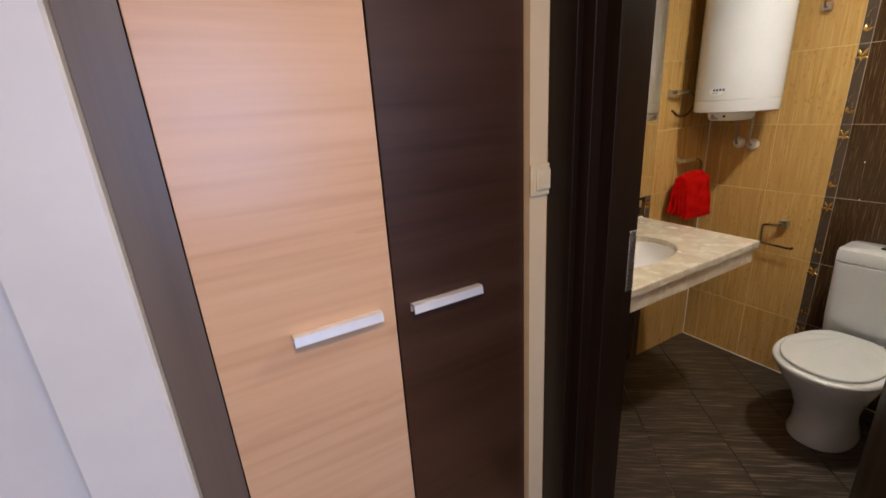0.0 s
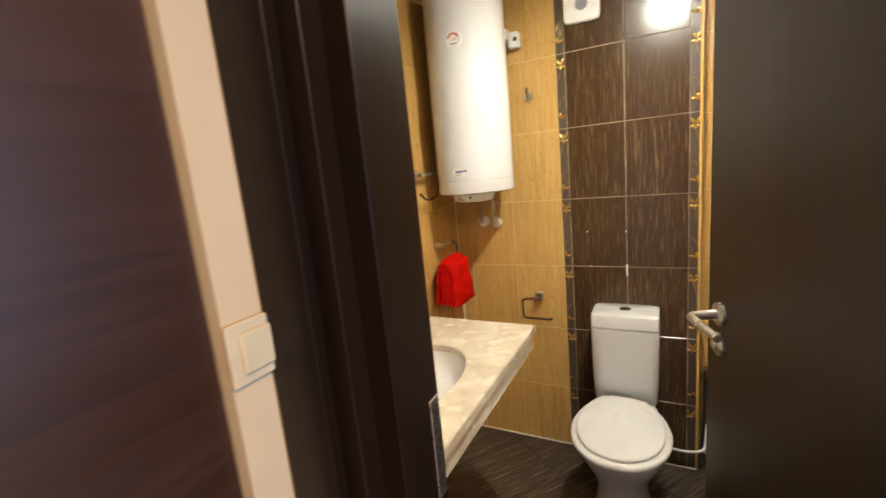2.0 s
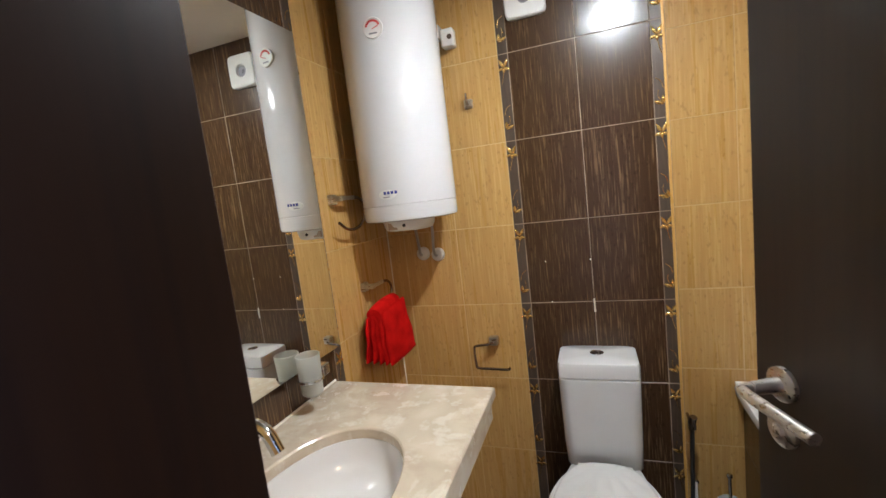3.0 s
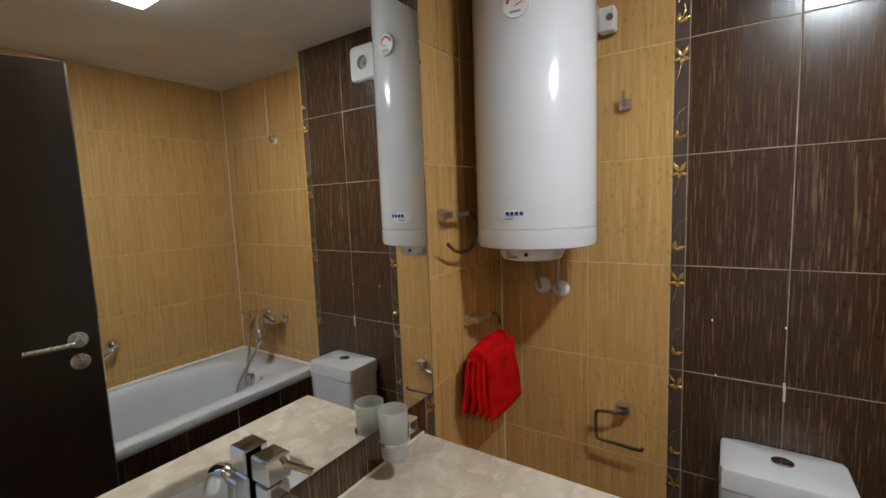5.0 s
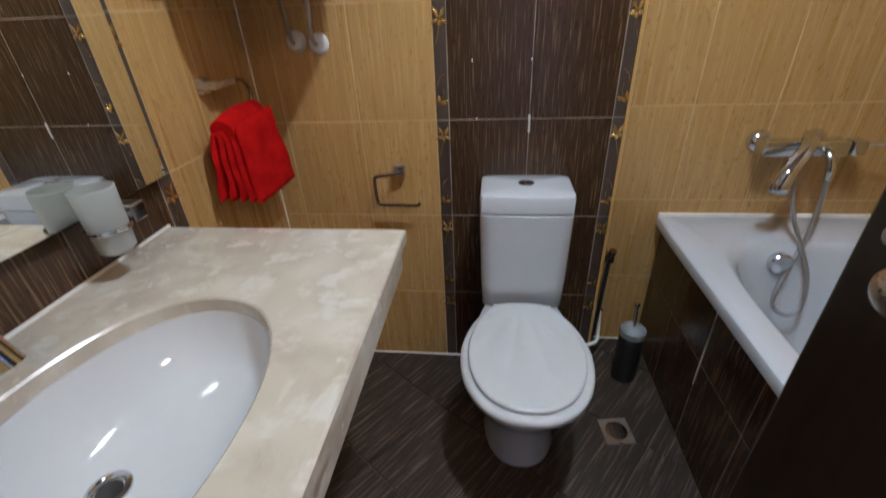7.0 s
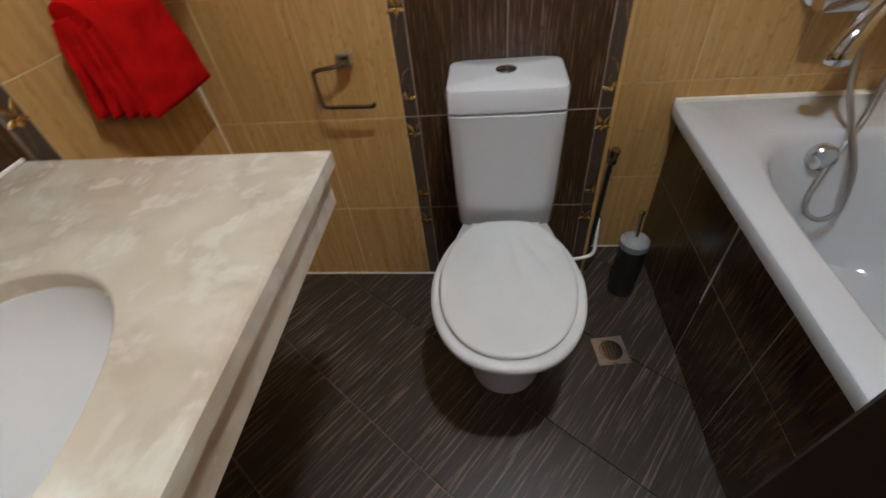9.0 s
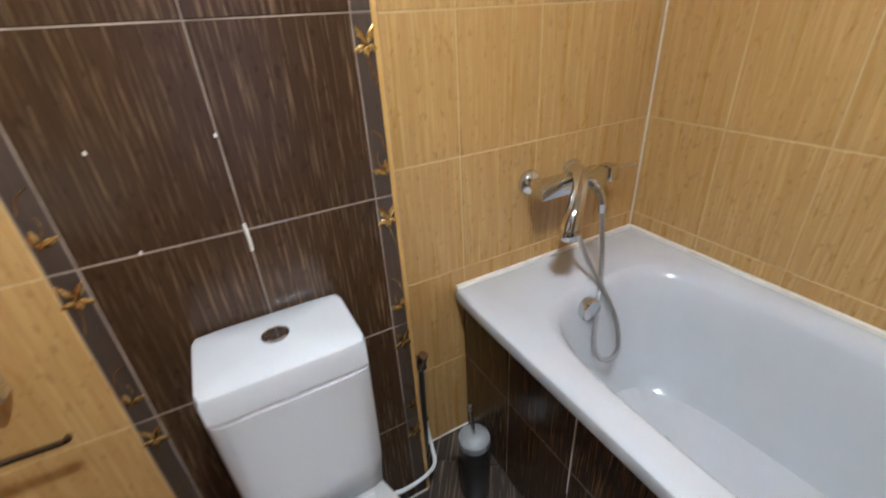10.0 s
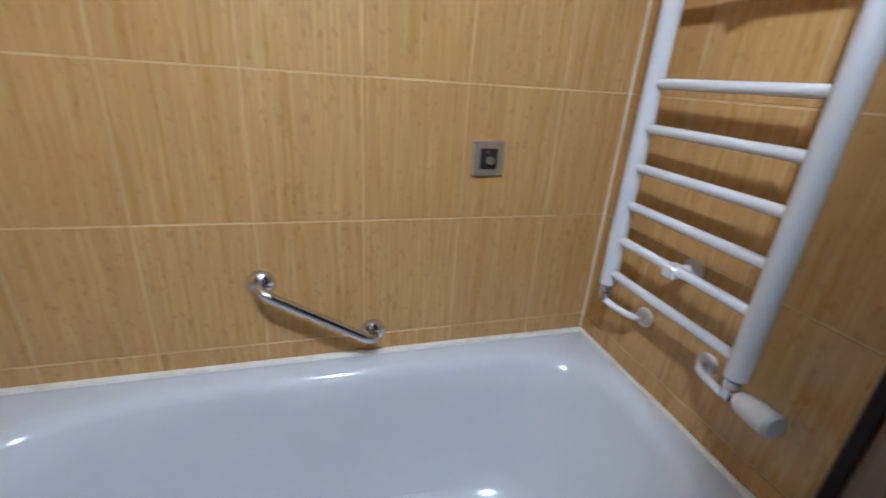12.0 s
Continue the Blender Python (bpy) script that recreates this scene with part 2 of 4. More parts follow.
def rings(bm, loops, close_start=True, close_end=True):
    """Joins loops of equal length into a skin."""
    vs = [[bm.verts.new(p) for p in loop] for loop in loops]
    n = len(vs[0])
    for a, b in zip(vs, vs[1:]):
        for i in range(n):
            bm.faces.new((a[i], a[(i + 1) % n], b[(i + 1) % n], b[i]))
    if close_start:
        bm.faces.new(vs[0][::-1])
    if close_end:
        bm.faces.new(vs[-1])
    return bm


def bar(bm, p, q, r, r2=None, n=20):
    """A round bar from p to q."""
    p, q = Vector(p), Vector(q)
    turn = (q - p).to_track_quat("Z", "Y")
    ring = lambda c, rad: [c + turn @ Vector((rad * math.cos(2 * math.pi * i / n), rad * math.sin(2 * math.pi * i / n), 0)) for i in range(n)]
    r2 = r if r2 is None else r2
    d = (q - p).normalized()
    e = min(0.15 * r, 0.002)
    return rings(bm, [ring(p, r - e), ring(p + d * e, r), ring(q - d * e, r2), ring(q, r2 - e)])


def smooth_path(points, steps=8):
    pts = [Vector(p) for p in points]
    pts = [2 * pts[0] - pts[1]] + pts + [2 * pts[-1] - pts[-2]]
    out = []
    for a, b, c, d in zip(pts, pts[1:], pts[2:], pts[3:]):
        for i in range(steps):
            t = i / steps
            out.append(0.5 * (2 * b + (c - a) * t + (2 * a - 5 * b + 4 * c - d) * t * t + (3 * b - a - 3 * c + d) * t ** 3))
    return out + [pts[-2]]


def tube(bm, points, r, n=12, steps=8, curved=True):
    """A round tube along a smooth path."""
    pts = smooth_path(points, steps) if curved else [Vector(p) for p in points]
    side, loops = None, []
    for i, p in enumerate(pts):
        d = (pts[min(i + 1, len(pts) - 1)] - pts[max(i - 1, 0)]).normalized()
        if side is None:
            side = d.orthogonal().normalized()
        side = (side - d * side.dot(d)).normalized()
        up = d.cross(side)
        loops.append([p + r * (math.cos(2 * math.pi * k / n) * side + math.sin(2 * math.pi * k / n) * up) for k in range(n)])
    return rings(bm, loops)


def lathe(bm, profile, centre, axis="Z", n=32):
    """Turns (radius, height) pairs round an axis through centre."""
    turn = {"Z": Matrix.Identity(3), "X": Matrix.Rotation(radians(90), 3, "Y"), "-X": Matrix.Rotation(radians(-90), 3, "Y"),
            "Y": Matrix.Rotation(radians(-90), 3, "X"), "-Y": Matrix.Rotation(radians(90), 3, "X")}[axis]
    c = Vector(centre)
    return rings(bm, [[c + turn @ Vector((r * math.cos(2 * math.pi * i / n), r * math.sin(2 * math.pi * i / n), h)) for i in range(n)] for r, h in profile])


def mesh_of(name, bm, mat, angle=35):
    bmesh.ops.recalc_face_normals(bm, faces=bm.faces)
    me = bpy.data.meshes.new(name)
    bm.to_mesh(me)
    bm.free()
    me.polygons.foreach_set("use_smooth", [True] * len(me.polygons))
    me.set_sharp_from_angle(angle=radians(angle))
    me.materials.append(mat)
    return me


def thing(name, at, label, category, group="", kind=""):
    ob = new(name)
    ob.empty_display_size = 0.05
    ob.location = at
    return tagged(ob, label, category, group, kind)


def part(name, bm, mat, parent, label="", angle=35):
    ob = new(name, mesh_of(name, bm, mat, angle))
    ob.parent = parent
    ob.matrix_parent_inverse = parent.matrix_basis.inverted() if parent.type == "EMPTY" else Matrix.Identity(4)
    return tagged(ob, label)


def whole(name, bm, mat, label, category="", group="", kind="", angle=35):
    return tagged(new(name, mesh_of(name, bm, mat, angle)), label, category, group, kind)


def B():
    return bmesh.new()


def structure(name, boxes, mat, label, bevel=0.0):
    bm = B()
    for b in boxes:
        box(bm, *b, bevel)
    return whole(name, bm, mat, label, kind="structure")


# ---- large structure ----
BACK = 0.0013
wall_east = structure("wall_east", [(XL + BACK, XL + 0.30, 0.94, YM + 0.13, 0, 2.5)], grout_light, "yellow bamboo-pattern tiled wall behind the water heater")
wall_east_band = structure("wall_east_band", [(XL + BACK, XL + 0.30, YC - 0.008, 0.94, 0, 2.5)], grout_dark, "dark brown tiled band behind the toilet with gilded borders")
wall_east_recess = structure("wall_east_recess", [(XR + BACK, XR + 0.153, YB - 0.13, YC - 0.008, 0, 2.5)], grout_light, "recessed yellow tiled wall at the tap end of the bath")
wall_south = structure("wall_south", [(XW - 0.14, XR + BACK, YB - 0.13, YB - BACK, 0, 2.5)], grout_light, "yellow bamboo-pattern tiled wall along the bath")
wall_north = structure("wall_north", [(XS - BACK, 1.924, YM + BACK, YM + 0.13, 0, 2.5)], grout_dark, "brown tiled wall behind the washstand and mirror")
wall_north_side = structure("wall_north_side", [(1.924, XL + BACK, YM + BACK, YM + 0.13, 0, 2.5)], grout_light, "yellow bamboo-pattern tiled wall between mirror and corner")
wall_west = structure("wall_west", [(0.70, XW - BACK, YB - BACK, 0.10, 0, 2.5), (0.70, XW - BACK, 0.10, 0.892, 2.10, 2.5)], grout_light, "yellow tiled wall with the heated towel rail and door")
wall_jamb = structure("wall_jamb", [(0.70, XS - BACK, 0.892, YM + 0.13, 0, 2.5)], grout_light, "wall between hall and washstand")
hall_strip = structure("wall_hall_strip", [(0.609, 0.699, 1.0, YM + 0.13, 0, 2.5)], hall_paint, "narrow cream painted wall strip beside the wardrobe")
hall_side = structure("wall_hall_side", [(0.690, 0.699, -2.0, 0.05, 0, 2.5), (0.690, 0.699, 0.05, 0.999, 2.14, 2.5)], hall_paint, "cream painted hall wall round the bathroom door")
hall_back = structure("wall_hall_back", [(-0.46, 0.609, 1.56, 1.65, 0, 2.5), (-0.312, -0.226, 1.25, 1.56, 0, 2.5)], hall_paint, "cream painted wall behind the wardrobe")
hall_left = structure("wall_hall_left", [(-0.475, -0.312, 0.99, 1.56, 0, 2.5)], white_paint, "white painted wall end beside the wardrobe", 0.006)
hall_far = structure("wall_hall_far", [(-1.9, -1.8, -2.0, 1.65, 0, 2.5), (-1.8, -0.475, 1.06, 1.65, 0, 2.5)], white_paint, "white painted walls of the hall")
hall_window_wall = structure("wall_hall_window", [(-1.9, -0.55, -2.1, -2.0, 0, 2.5), (0.65, 0.84, -2.1, -2.0, 0, 2.5), (-0.55, 0.65, -2.1, -2.0, 0, 0.85), (-0.55, 0.65, -2.1, -2.0, 2.15, 2.5)], white_paint, "white painted hall wall with a window opening")
ceiling = structure("ceiling", [(XW - 0.02, XR + 0.1, YB - 0.1, YM + 0.1, CEIL, CEIL + 0.05)], plaster, "white painted bathroom ceiling")
hall_ceiling = structure("hall_ceiling", [(-1.9, 0.84, -2.1, 1.65, 2.5, 2.55)], plaster, "white painted hall ceiling")
floor = structure("floor", [(XW - 0.14, XR + 0.1, YB - 0.1, YM + 0.1, -0.06, -0.006)], grout_floor, "dark brown streaked tile floor laid on the diagonal")
hall_floor = structure("hall_floor", [(-1.9, 0.699, -2.1, 1.65, -0.06, -0.004)], hall_boards, "brown laminate hall floor")

# corner trim on the step beside the toilet
trim = structure("trim", [(XL - 0.003, XL + 0.012, YC - 0.006, YC + 0.004, 0, CEIL)], trim_gold, "ochre corner trim on the tiled step", 0.002)

bm = B()
for x, y in ((XR - 0.001, YB + 0.001), (XW + 0.001, YB + 0.001), (XL - 0.001, YM - 0.001)):
    tube(bm, [(x, y, 0.62 if y < 0 else 0.0), (x, y, CEIL)], 0.0032, 8, curved=False)
whole("trim_corner_joints", bm, sealant, "pale sealed joints in the tiled corners", kind="structure")
bm = B()
tube(bm, [(XL - 0.001, YM, 0.001), (XL - 0.001, YC, 0.001)], 0.004, 6, curved=False)
tube(bm, [(XR - 0.001, YC, 0.001), (XR - 0.001, 0.12, 0.001)], 0.004, 6, curved=False)
whole("trim_floor_joint", bm, sealant, "pale sealed joint between floor and wall tiles", kind="structure")

# door frame: casing, deep lining, threshold
door_frame = thing("door_frame", (0.77, 0.5, 0), "dark wenge wooden door frame with a deep lining", "door frame", kind="structure")
bm = B()
box(bm, 0.671, 0.699, 0.905, 0.998, 0, 2.16, 0.002)
box(bm, 0.690, 0.735, 0.868, 0.930, 0, 2.12, 0.002)
part("casing", bm, wenge, door_frame)
bm = B()
box(bm, 0.672, 0.689, 0.04, 0.115, 0, 2.16, 0.004)
part("casing", bm, wenge, door_frame)
bm = B()
box(bm, 0.672, 0.688, 0.115, 0.905, 2.085, 2.16, 0.004)
part("casing", bm, wenge, door_frame)
bm = B()
box(bm, 0.728, XS + 0.008, 0.828, 0.891, 0, 2.085, 0.002)
lining = part("lining", bm, wenge, door_frame)
bm = B()
box(bm, 0.692, XW + 0.004, 0.101, 0.130, 0, 2.085, 0.003)
part("lining", bm, wenge, door_frame)
bm = B()
box(bm, 0.700, XW + 0.003, 0.130, 0.828, 2.060, 2.085, 0.003)
part("lining", bm, wenge, door_frame)
bm = B()
box(bm, XW + 0.001, XW + 0.010, 0.105, 0.129, 0, 2.14, 0.003)
part("casing", bm, wenge, door_frame)
bm = B()
box(bm, XS - 0.024, XS + 0.004, 0.8255, 0.830, 0.985, 1.165, 0.001)
strike = part("strike_plate", bm, satin, lining, "worn steel strike plate")
bm = B()
box(bm, 0.70, XW, 0.13, 0.828, -0.005, 0.010, 0.004)
part("threshold", bm, wenge, door_frame)

# ceiling lamp
lamp = thing("ceiling_light", (LAMP_X, LAMP_Y, CEIL), "square white ceiling light, switched on", "lamp")
bm = B()
box(bm, LAMP_X - 0.122, LAMP_X + 0.122, LAMP_Y - 0.122, LAMP_Y + 0.122, CEIL - 0.022, CEIL - 0.001, 0.004)
part("frame", bm, white_plastic, lamp)
bm = B()
box(bm, LAMP_X - 0.108, LAMP_X + 0.108, LAMP_Y - 0.108, LAMP_Y + 0.108, CEIL - 0.034, CEIL - 0.0225, 0.005)
part("diffuser", bm, lamp_diffuser, lamp, "glowing white diffuser")
# Small unseen core, added under the panel so that shadows fall crisper.
bm = box(B(), LAMP_X - 0.045, LAMP_X + 0.045, LAMP_Y - 0.045, LAMP_Y + 0.045, CEIL - 0.038, CEIL - 0.0342, 0.0015)
part("led_module", bm, lamp_core, lamp, "small unseen bright core added to sharpen shadows")

# ---- door leaf, open into the room ----
HINGE, FREE = Vector((0.828, 0.162)), Vector((1.450, 0.398))
door = thing("door", (HINGE.x, HINGE.y, 0), "dark wenge bathroom door, standing open", "door")
DW = (FREE - HINGE).length
LEAF = Matrix.Translation((HINGE.x, HINGE.y, 0)) @ Matrix.Rotation(math.atan2(FREE.y - HINGE.y, FREE.x - HINGE.x), 4, "Z")


def on_leaf(bm):
    bmesh.ops.transform(bm, matrix=LEAF, verts=bm.verts)
    return bm


leaf = part("leaf", on_leaf(box(B(), 0, DW, -0.040, 0, 0.012, 2.05, 0.003)), wenge_lit, door)
KX = DW - 0.056
bm = lathe(B(), [(0.027, -0.001), (0.027, 0.006), (0.022, 0.009), (0.012, 0.010), (0.010, 0.050)], (KX, 0, 1.142), "Y", 28)
part("rosette", on_leaf(bm), satin, leaf, "round brushed nickel rosette")
bm = tube(B(), [(KX, 0.030, 1.142), (KX, 0.058, 1.142), (KX - 0.010, 0.067, 1.1415), (KX - 0.060, 0.068, 1.139), (KX - 0.125, 0.067, 1.136)], 0.0088, 16)
part("lever", on_leaf(bm), satin, leaf, "brushed nickel lever handle")
bm = lathe(B(), [(0.027, -0.001), (0.027, 0.006), (0.022, 0.009), (0.012, 0.010), (0.011, 0.016), (0.006, 0.017)], (KX, 0, 1.068), "Y", 28)
part("keyhole_rosette", on_leaf(bm), satin, leaf, "round rosette with a turn knob")
part("lock_plate", on_leaf(box(B(), DW - 0.001, DW + 0.0015, -0.032, -0.010, 0.98, 1.20, 0.0006)), satin, leaf)
for z in (0.25, 1.05, 1.82):
    part("hinge", on_leaf(bar(B(), (-0.006, 0.004, z - 0.045), (-0.006, 0.004, z + 0.045), 0.007, n=14)), satin, door)

# ---- wardrobe ----
WY = 1.02
wardrobe = thing("wardrobe", (0.147, 1.28, 0), "tall wardrobe with one pale and one dark wood door", "wardrobe")
part("body", box(B(), -0.224, 0.6075, WY + 0.022, 1.555, 0.0, 2.35, 0.002), wenge_flat, wardrobe)
d1 = part("door", box(B(), -0.222, 0.1865, WY, WY + 0.0195, 0.06, 2.33, 0.0015), pale_wood, wardrobe, "pale oak laminate door")
d2 = part("door", box(B(), 0.1905, 0.606, WY, WY + 0.0195, 0.06, 2.33, 0.0015), wenge_flat, wardrobe, "dark brown wood door")


def pull(x0, x1, z, parent):
    bm = B()
    n = 8
    prof = [(WY, z - 0.012), (WY, z + 0.010), (WY - 0.016, z + 0.013), (WY - 0.024, z + 0.010), (WY - 0.027, z - 0.011), (WY - 0.023, z - 0.012), (WY - 0.021, z + 0.006), (WY - 0.003, z + 0.004), (WY - 0.003, z - 0.012)]
    rings(bm, [[(x, y, zz) for y, zz in prof] for x in (x0, x1)])
    part("handle", bm, satin_white, parent, "angled aluminium pull handle")


satin_white = material("satin_aluminium", (0.80, 0.78, 0.76), 0.38, 0.35, build=mottled((0.80, 0.78, 0.76), (0.74, 0.72, 0.70), 20, 0.36, 0.02))
pull(-0.065, 0.145, 1.047, d1)
pull(0.229, 0.439, 1.038, d2)

# Grey-brown strip: its colour paints the shade of the wall recess.
taupe = material("recess_shade_brown", build=wood((0.13, 0.095, 0.072), (0.10, 0.072, 0.055), (0.15, 0.112, 0.085), 2, 0.4))
structure("trim_filler", [(-0.311, -0.2255, 1.035, 1.25, 0, 2.35)], taupe, "dark strip standing in for the shaded wall recess beside the wardrobe")

# hall light switch
sw = thing("light_switch", (0.647, 1.0, 1.31), "cream plastic rocker light switch on the cream wall", "switch")
part("plate", box(B(), 0.607, 0.687, 0.990, 0.9995, 1.268, 1.356, 0.003), cream_plastic, sw)
part("rocker", box(B(), 0.622, 0.672, 0.983, 0.991, 1.284, 1.342, 0.003), cream_plastic, sw)


# ---- bath ----
def ellipse_loop(cx, cy, a, b, z, p=2.0, n=72):
    out = []
    for i in range(n):
        t = 2 * math.pi * i / n
        c, s = math.cos(t), math.sin(t)
        k = (abs(c) ** p + abs(s) ** p) ** (-1 / p)
        out.append(Vector((cx + a * k * c, cy + b * k * s, z)))
    return out


def between(x0, x1, y0, y1, z, p, n=72):
    return ellipse_loop((x0 + x1) / 2, (y0 + y1) / 2, (x1 - x0) / 2, (y1 - y0) / 2, z, p, n)


RIM, BF = 0.608, 0.155
bath = thing("bathtub", ((XW + XR) / 2, (YB + BF) / 2, 0), "white enamelled bathtub built in against yellow tiles", "bathtub")
bm = B()
x0, x1, y0, y1 = XW + 0.002, XR - 0.002, YB + 0.002, BF
rings(bm, [between(x0 + 0.02, x1 - 0.02, y0 + 0.02, y1 - 0.02, 0.561, 60), between(x0, x1, y0, y1 - 0.004, 0.567, 60), between(x0, x1, y0, y1, 0.595, 60), between(x0 + 0.003, x1 - 0.003, y0 + 0.003, y1 - 0.003, 0.603, 60),
           between(x0 + 0.010, x1 - 0.010, y0 + 0.010, y1 - 0.012, RIM, 60), between(0.915, 2.355, -0.535, 0.078, RIM - 0.0005, 5), between(0.922, 2.349, -0.527, 0.071, RIM - 0.003, 4.9), between(0.929, 2.343, -0.520, 0.065, RIM - 0.008, 4.7), between(0.935, 2.337, -0.513, 0.058, RIM - 0.016, 4.5),
           between(0.943, 2.330, -0.505, 0.050, RIM - 0.030, 4.2), between(0.975, 2.315, -0.492, 0.034, 0.50, 4.0), between(1.03, 2.290, -0.475, 0.008, 0.38, 3.8), between(1.09, 2.262, -0.455, -0.012, 0.27, 3.5),
           between(1.14, 2.235, -0.430, -0.040, 0.225, 3.2), between(1.22, 2.18, -0.38, -0.09, 0.208, 3.0), between(1.6, 2.0, -0.27, -0.20, 0.204, 2.5)], close_start=False)
part("tub", bm, acrylic, bath, angle=38)
bm = lathe(B(), [(0.036, -0.016), (0.037, 0.006), (0.032, 0.013), (0.012, 0.017), (0.004, 0.0175)], (2.312, -0.170, 0.545), "-X", 32)
part("overflow", bm, chrome, bath, "round chrome overflow cap")
part("drain", lathe(B(), [(0.028, -0.002), (0.028, 0.003), (0.020, 0.004), (0.004, 0.001)], (2.05, -0.235, 0.206), "Z", 24), chrome, bath)
panel = part("front_panel", box(B(), XW + 0.002, XR - 0.002, 0.04, 0.1187, 0.0, 0.566), grout_dark, bath)
bm = B()
tube(bm, [(XW + 0.008, YB + 0.006, RIM), (XR - 0.008, YB + 0.006, RIM)], 0.010, 8, curved=False)
tube(bm, [(XR - 0.006, YB + 0.006, RIM), (XR - 0.006, BF - 0.01, RIM)], 0.010, 8, curved=False)
tube(bm, [(XW + 0.006, YB + 0.006, RIM), (XW + 0.006, BF - 0.01, RIM)], 0.010, 8, curved=False)
part("sealant_bead", bm, sealant, bath, "aged white sealant bead along the tiles")
bm = B()
tube(bm, [(XW + 0.03, 0.129, 0.558), (XR - 0.01, 0.129, 0.558)], 0.009, 8, curved=False)
part("sealant_bead", bm, sealant, bath)


# bath mixer with hose
mixer = thing("bath_mixer", (XR, -0.2, 0.89), "chrome bath mixer with lever and shower hose", "tap")
for y in (-0.117, -0.285):
    part("rosette", lathe(B(), [(0.038, -0.001), (0.038, 0.008), (0.032, 0.020), (0.018, 0.028), (0.015, 0.055)], (XR, y, 0.881), "-X", 28), chrome, mixer)
bm = box(B(), XR - 0.100, XR - 0.046, -0.335, -0.085, 0.856, 0.906, 0.010, 2)
body = part("body", bm, chrome, mixer)
part("valve_collar", lathe(B(), [(0.020, 0.0), (0.0225, 0.002), (0.0225, 0.006), (0.020, 0.008)], (XR - 0.073, -0.335, 0.881), "-Y", 28), black_plastic, mixer)
handle = part("handle", box(B(), XR - 0.099, XR - 0.047, -0.385, -0.343, 0.857, 0.905, 0.009, 2), chrome, mixer)
part("lever", tube(B(), [(XR - 0.073, -0.38, 0.888), (XR - 0.080, -0.41, 0.890), (XR - 0.092, -0.455, 0.894)], 0.0055, 12), chrome, handle)


def swept(points, radii, squash=1.0, n=20):
    """A round tube whose radius changes along its smooth path."""
    pts = smooth_path(points, 8)
    side, loops = Vector((0, 1, 0)), []
    for i, p in enumerate(pts):
        d = (pts[min(i + 1, len(pts) - 1)] - pts[max(i - 1, 0)]).normalized()
        side = (side - d * side.dot(d)).normalized()
        up = d.cross(side)
        f = i / (len(pts) - 1) * (len(radii) - 1)
        k = min(int(f), len(radii) - 2)
        r = radii[k] + (radii[k + 1] - radii[k]) * (f - k)
        loops.append([p + r * (math.cos(2 * math.pi * q / n) * side + squash * math.sin(2 * math.pi * q / n) * up) for q in range(n)])
    return rings(B(), loops)


part("spout", swept([(XR - 0.060, -0.228, 0.910), (XR - 0.095, -0.218, 0.914), (XR - 0.140, -0.180, 0.885), (XR - 0.172, -0.135, 0.838), (XR - 0.186, -0.112, 0.792)], [0.018, 0.020, 0.021, 0.025, 0.029], 0.86), chrome, mixer)
part("aerator", lathe(B(), [(0.018, -0.012), (0.026, -0.010), (0.030, 0.0), (0.030, 0.010), (0.027, 0.018)], (XR - 0.187, -0.111, 0.786), "Z", 26), chrome, mixer)
part("diverter", lathe(B(), [(0.024, -0.004), (0.025, 0.010), (0.021, 0.022), (0.008, 0.027)], (XR - 0.068, -0.232, 0.904), "Z", 26), chrome, mixer)
part("diverter_knob", swept([(XR - 0.098, -0.262, 0.878), (XR - 0.122, -0.262, 0.872), (XR - 0.142, -0.264, 0.848), (XR - 0.148, -0.266, 0.826)], [0.014, 0.014, 0.012, 0.013]), chrome, mixer)
part("hose_nut", bar(B(), (XR - 0.148, -0.266, 0.828), (XR - 0.150, -0.267, 0.798), 0.0125, 0.0105), chrome, mixer)
bm = tube(B(), [(XR - 0.150, -0.267, 0.805), (2.385, -0.268, 0.72), (2.350, -0.245, 0.625), (2.305, -0.195, 0.53), (2.270, -0.160, 0.455), (2.250, -0.165, 0.410), (2.240, -0.205, 0.392), (2.245, -0.238, 0.425), (2.280, -0.240, 0.52), (2.330, -0.215, 0.615), (2.380, -0.195, 0.70), (2.435, -0.200, 0.785), (2.470, -0.215, 0.858)], 0.0075, 12, 10)
part("shower_hose", bm, hose_metal, mixer, "ribbed grey metal shower hose")

# grab bar
grab = thing("grab_bar", (1.66, YB, 0.76), "short slanted chrome grab bar on the yellow tiles", "grab bar")
GA, GB = Vector((1.798, YB, 0.845)), Vector((1.525, YB, 0.678))
for p in (GA, GB):
    part("flange", lathe(B(), [(0.034, -0.001), (0.034, 0.006), (0.029, 0.016), (0.019, 0.022), (0.014, 0.024)], p, "Y", 30), chrome, grab)
d = (GB - GA).normalized()
off = Vector((0, 0.055, 0))
bm = tube(B(), [GA + Vector((0, 0.015, 0)), GA + Vector((0, 0.040, 0)), GA + off + d * 0.025, GA + off + d * 0.08, GB + off - d * 0.08, GB + off - d * 0.025, GB + Vector((0, 0.040, 0)), GB + Vector((0, 0.015, 0))], 0.0125, 16)
part("rail", bm, chrome, grab)

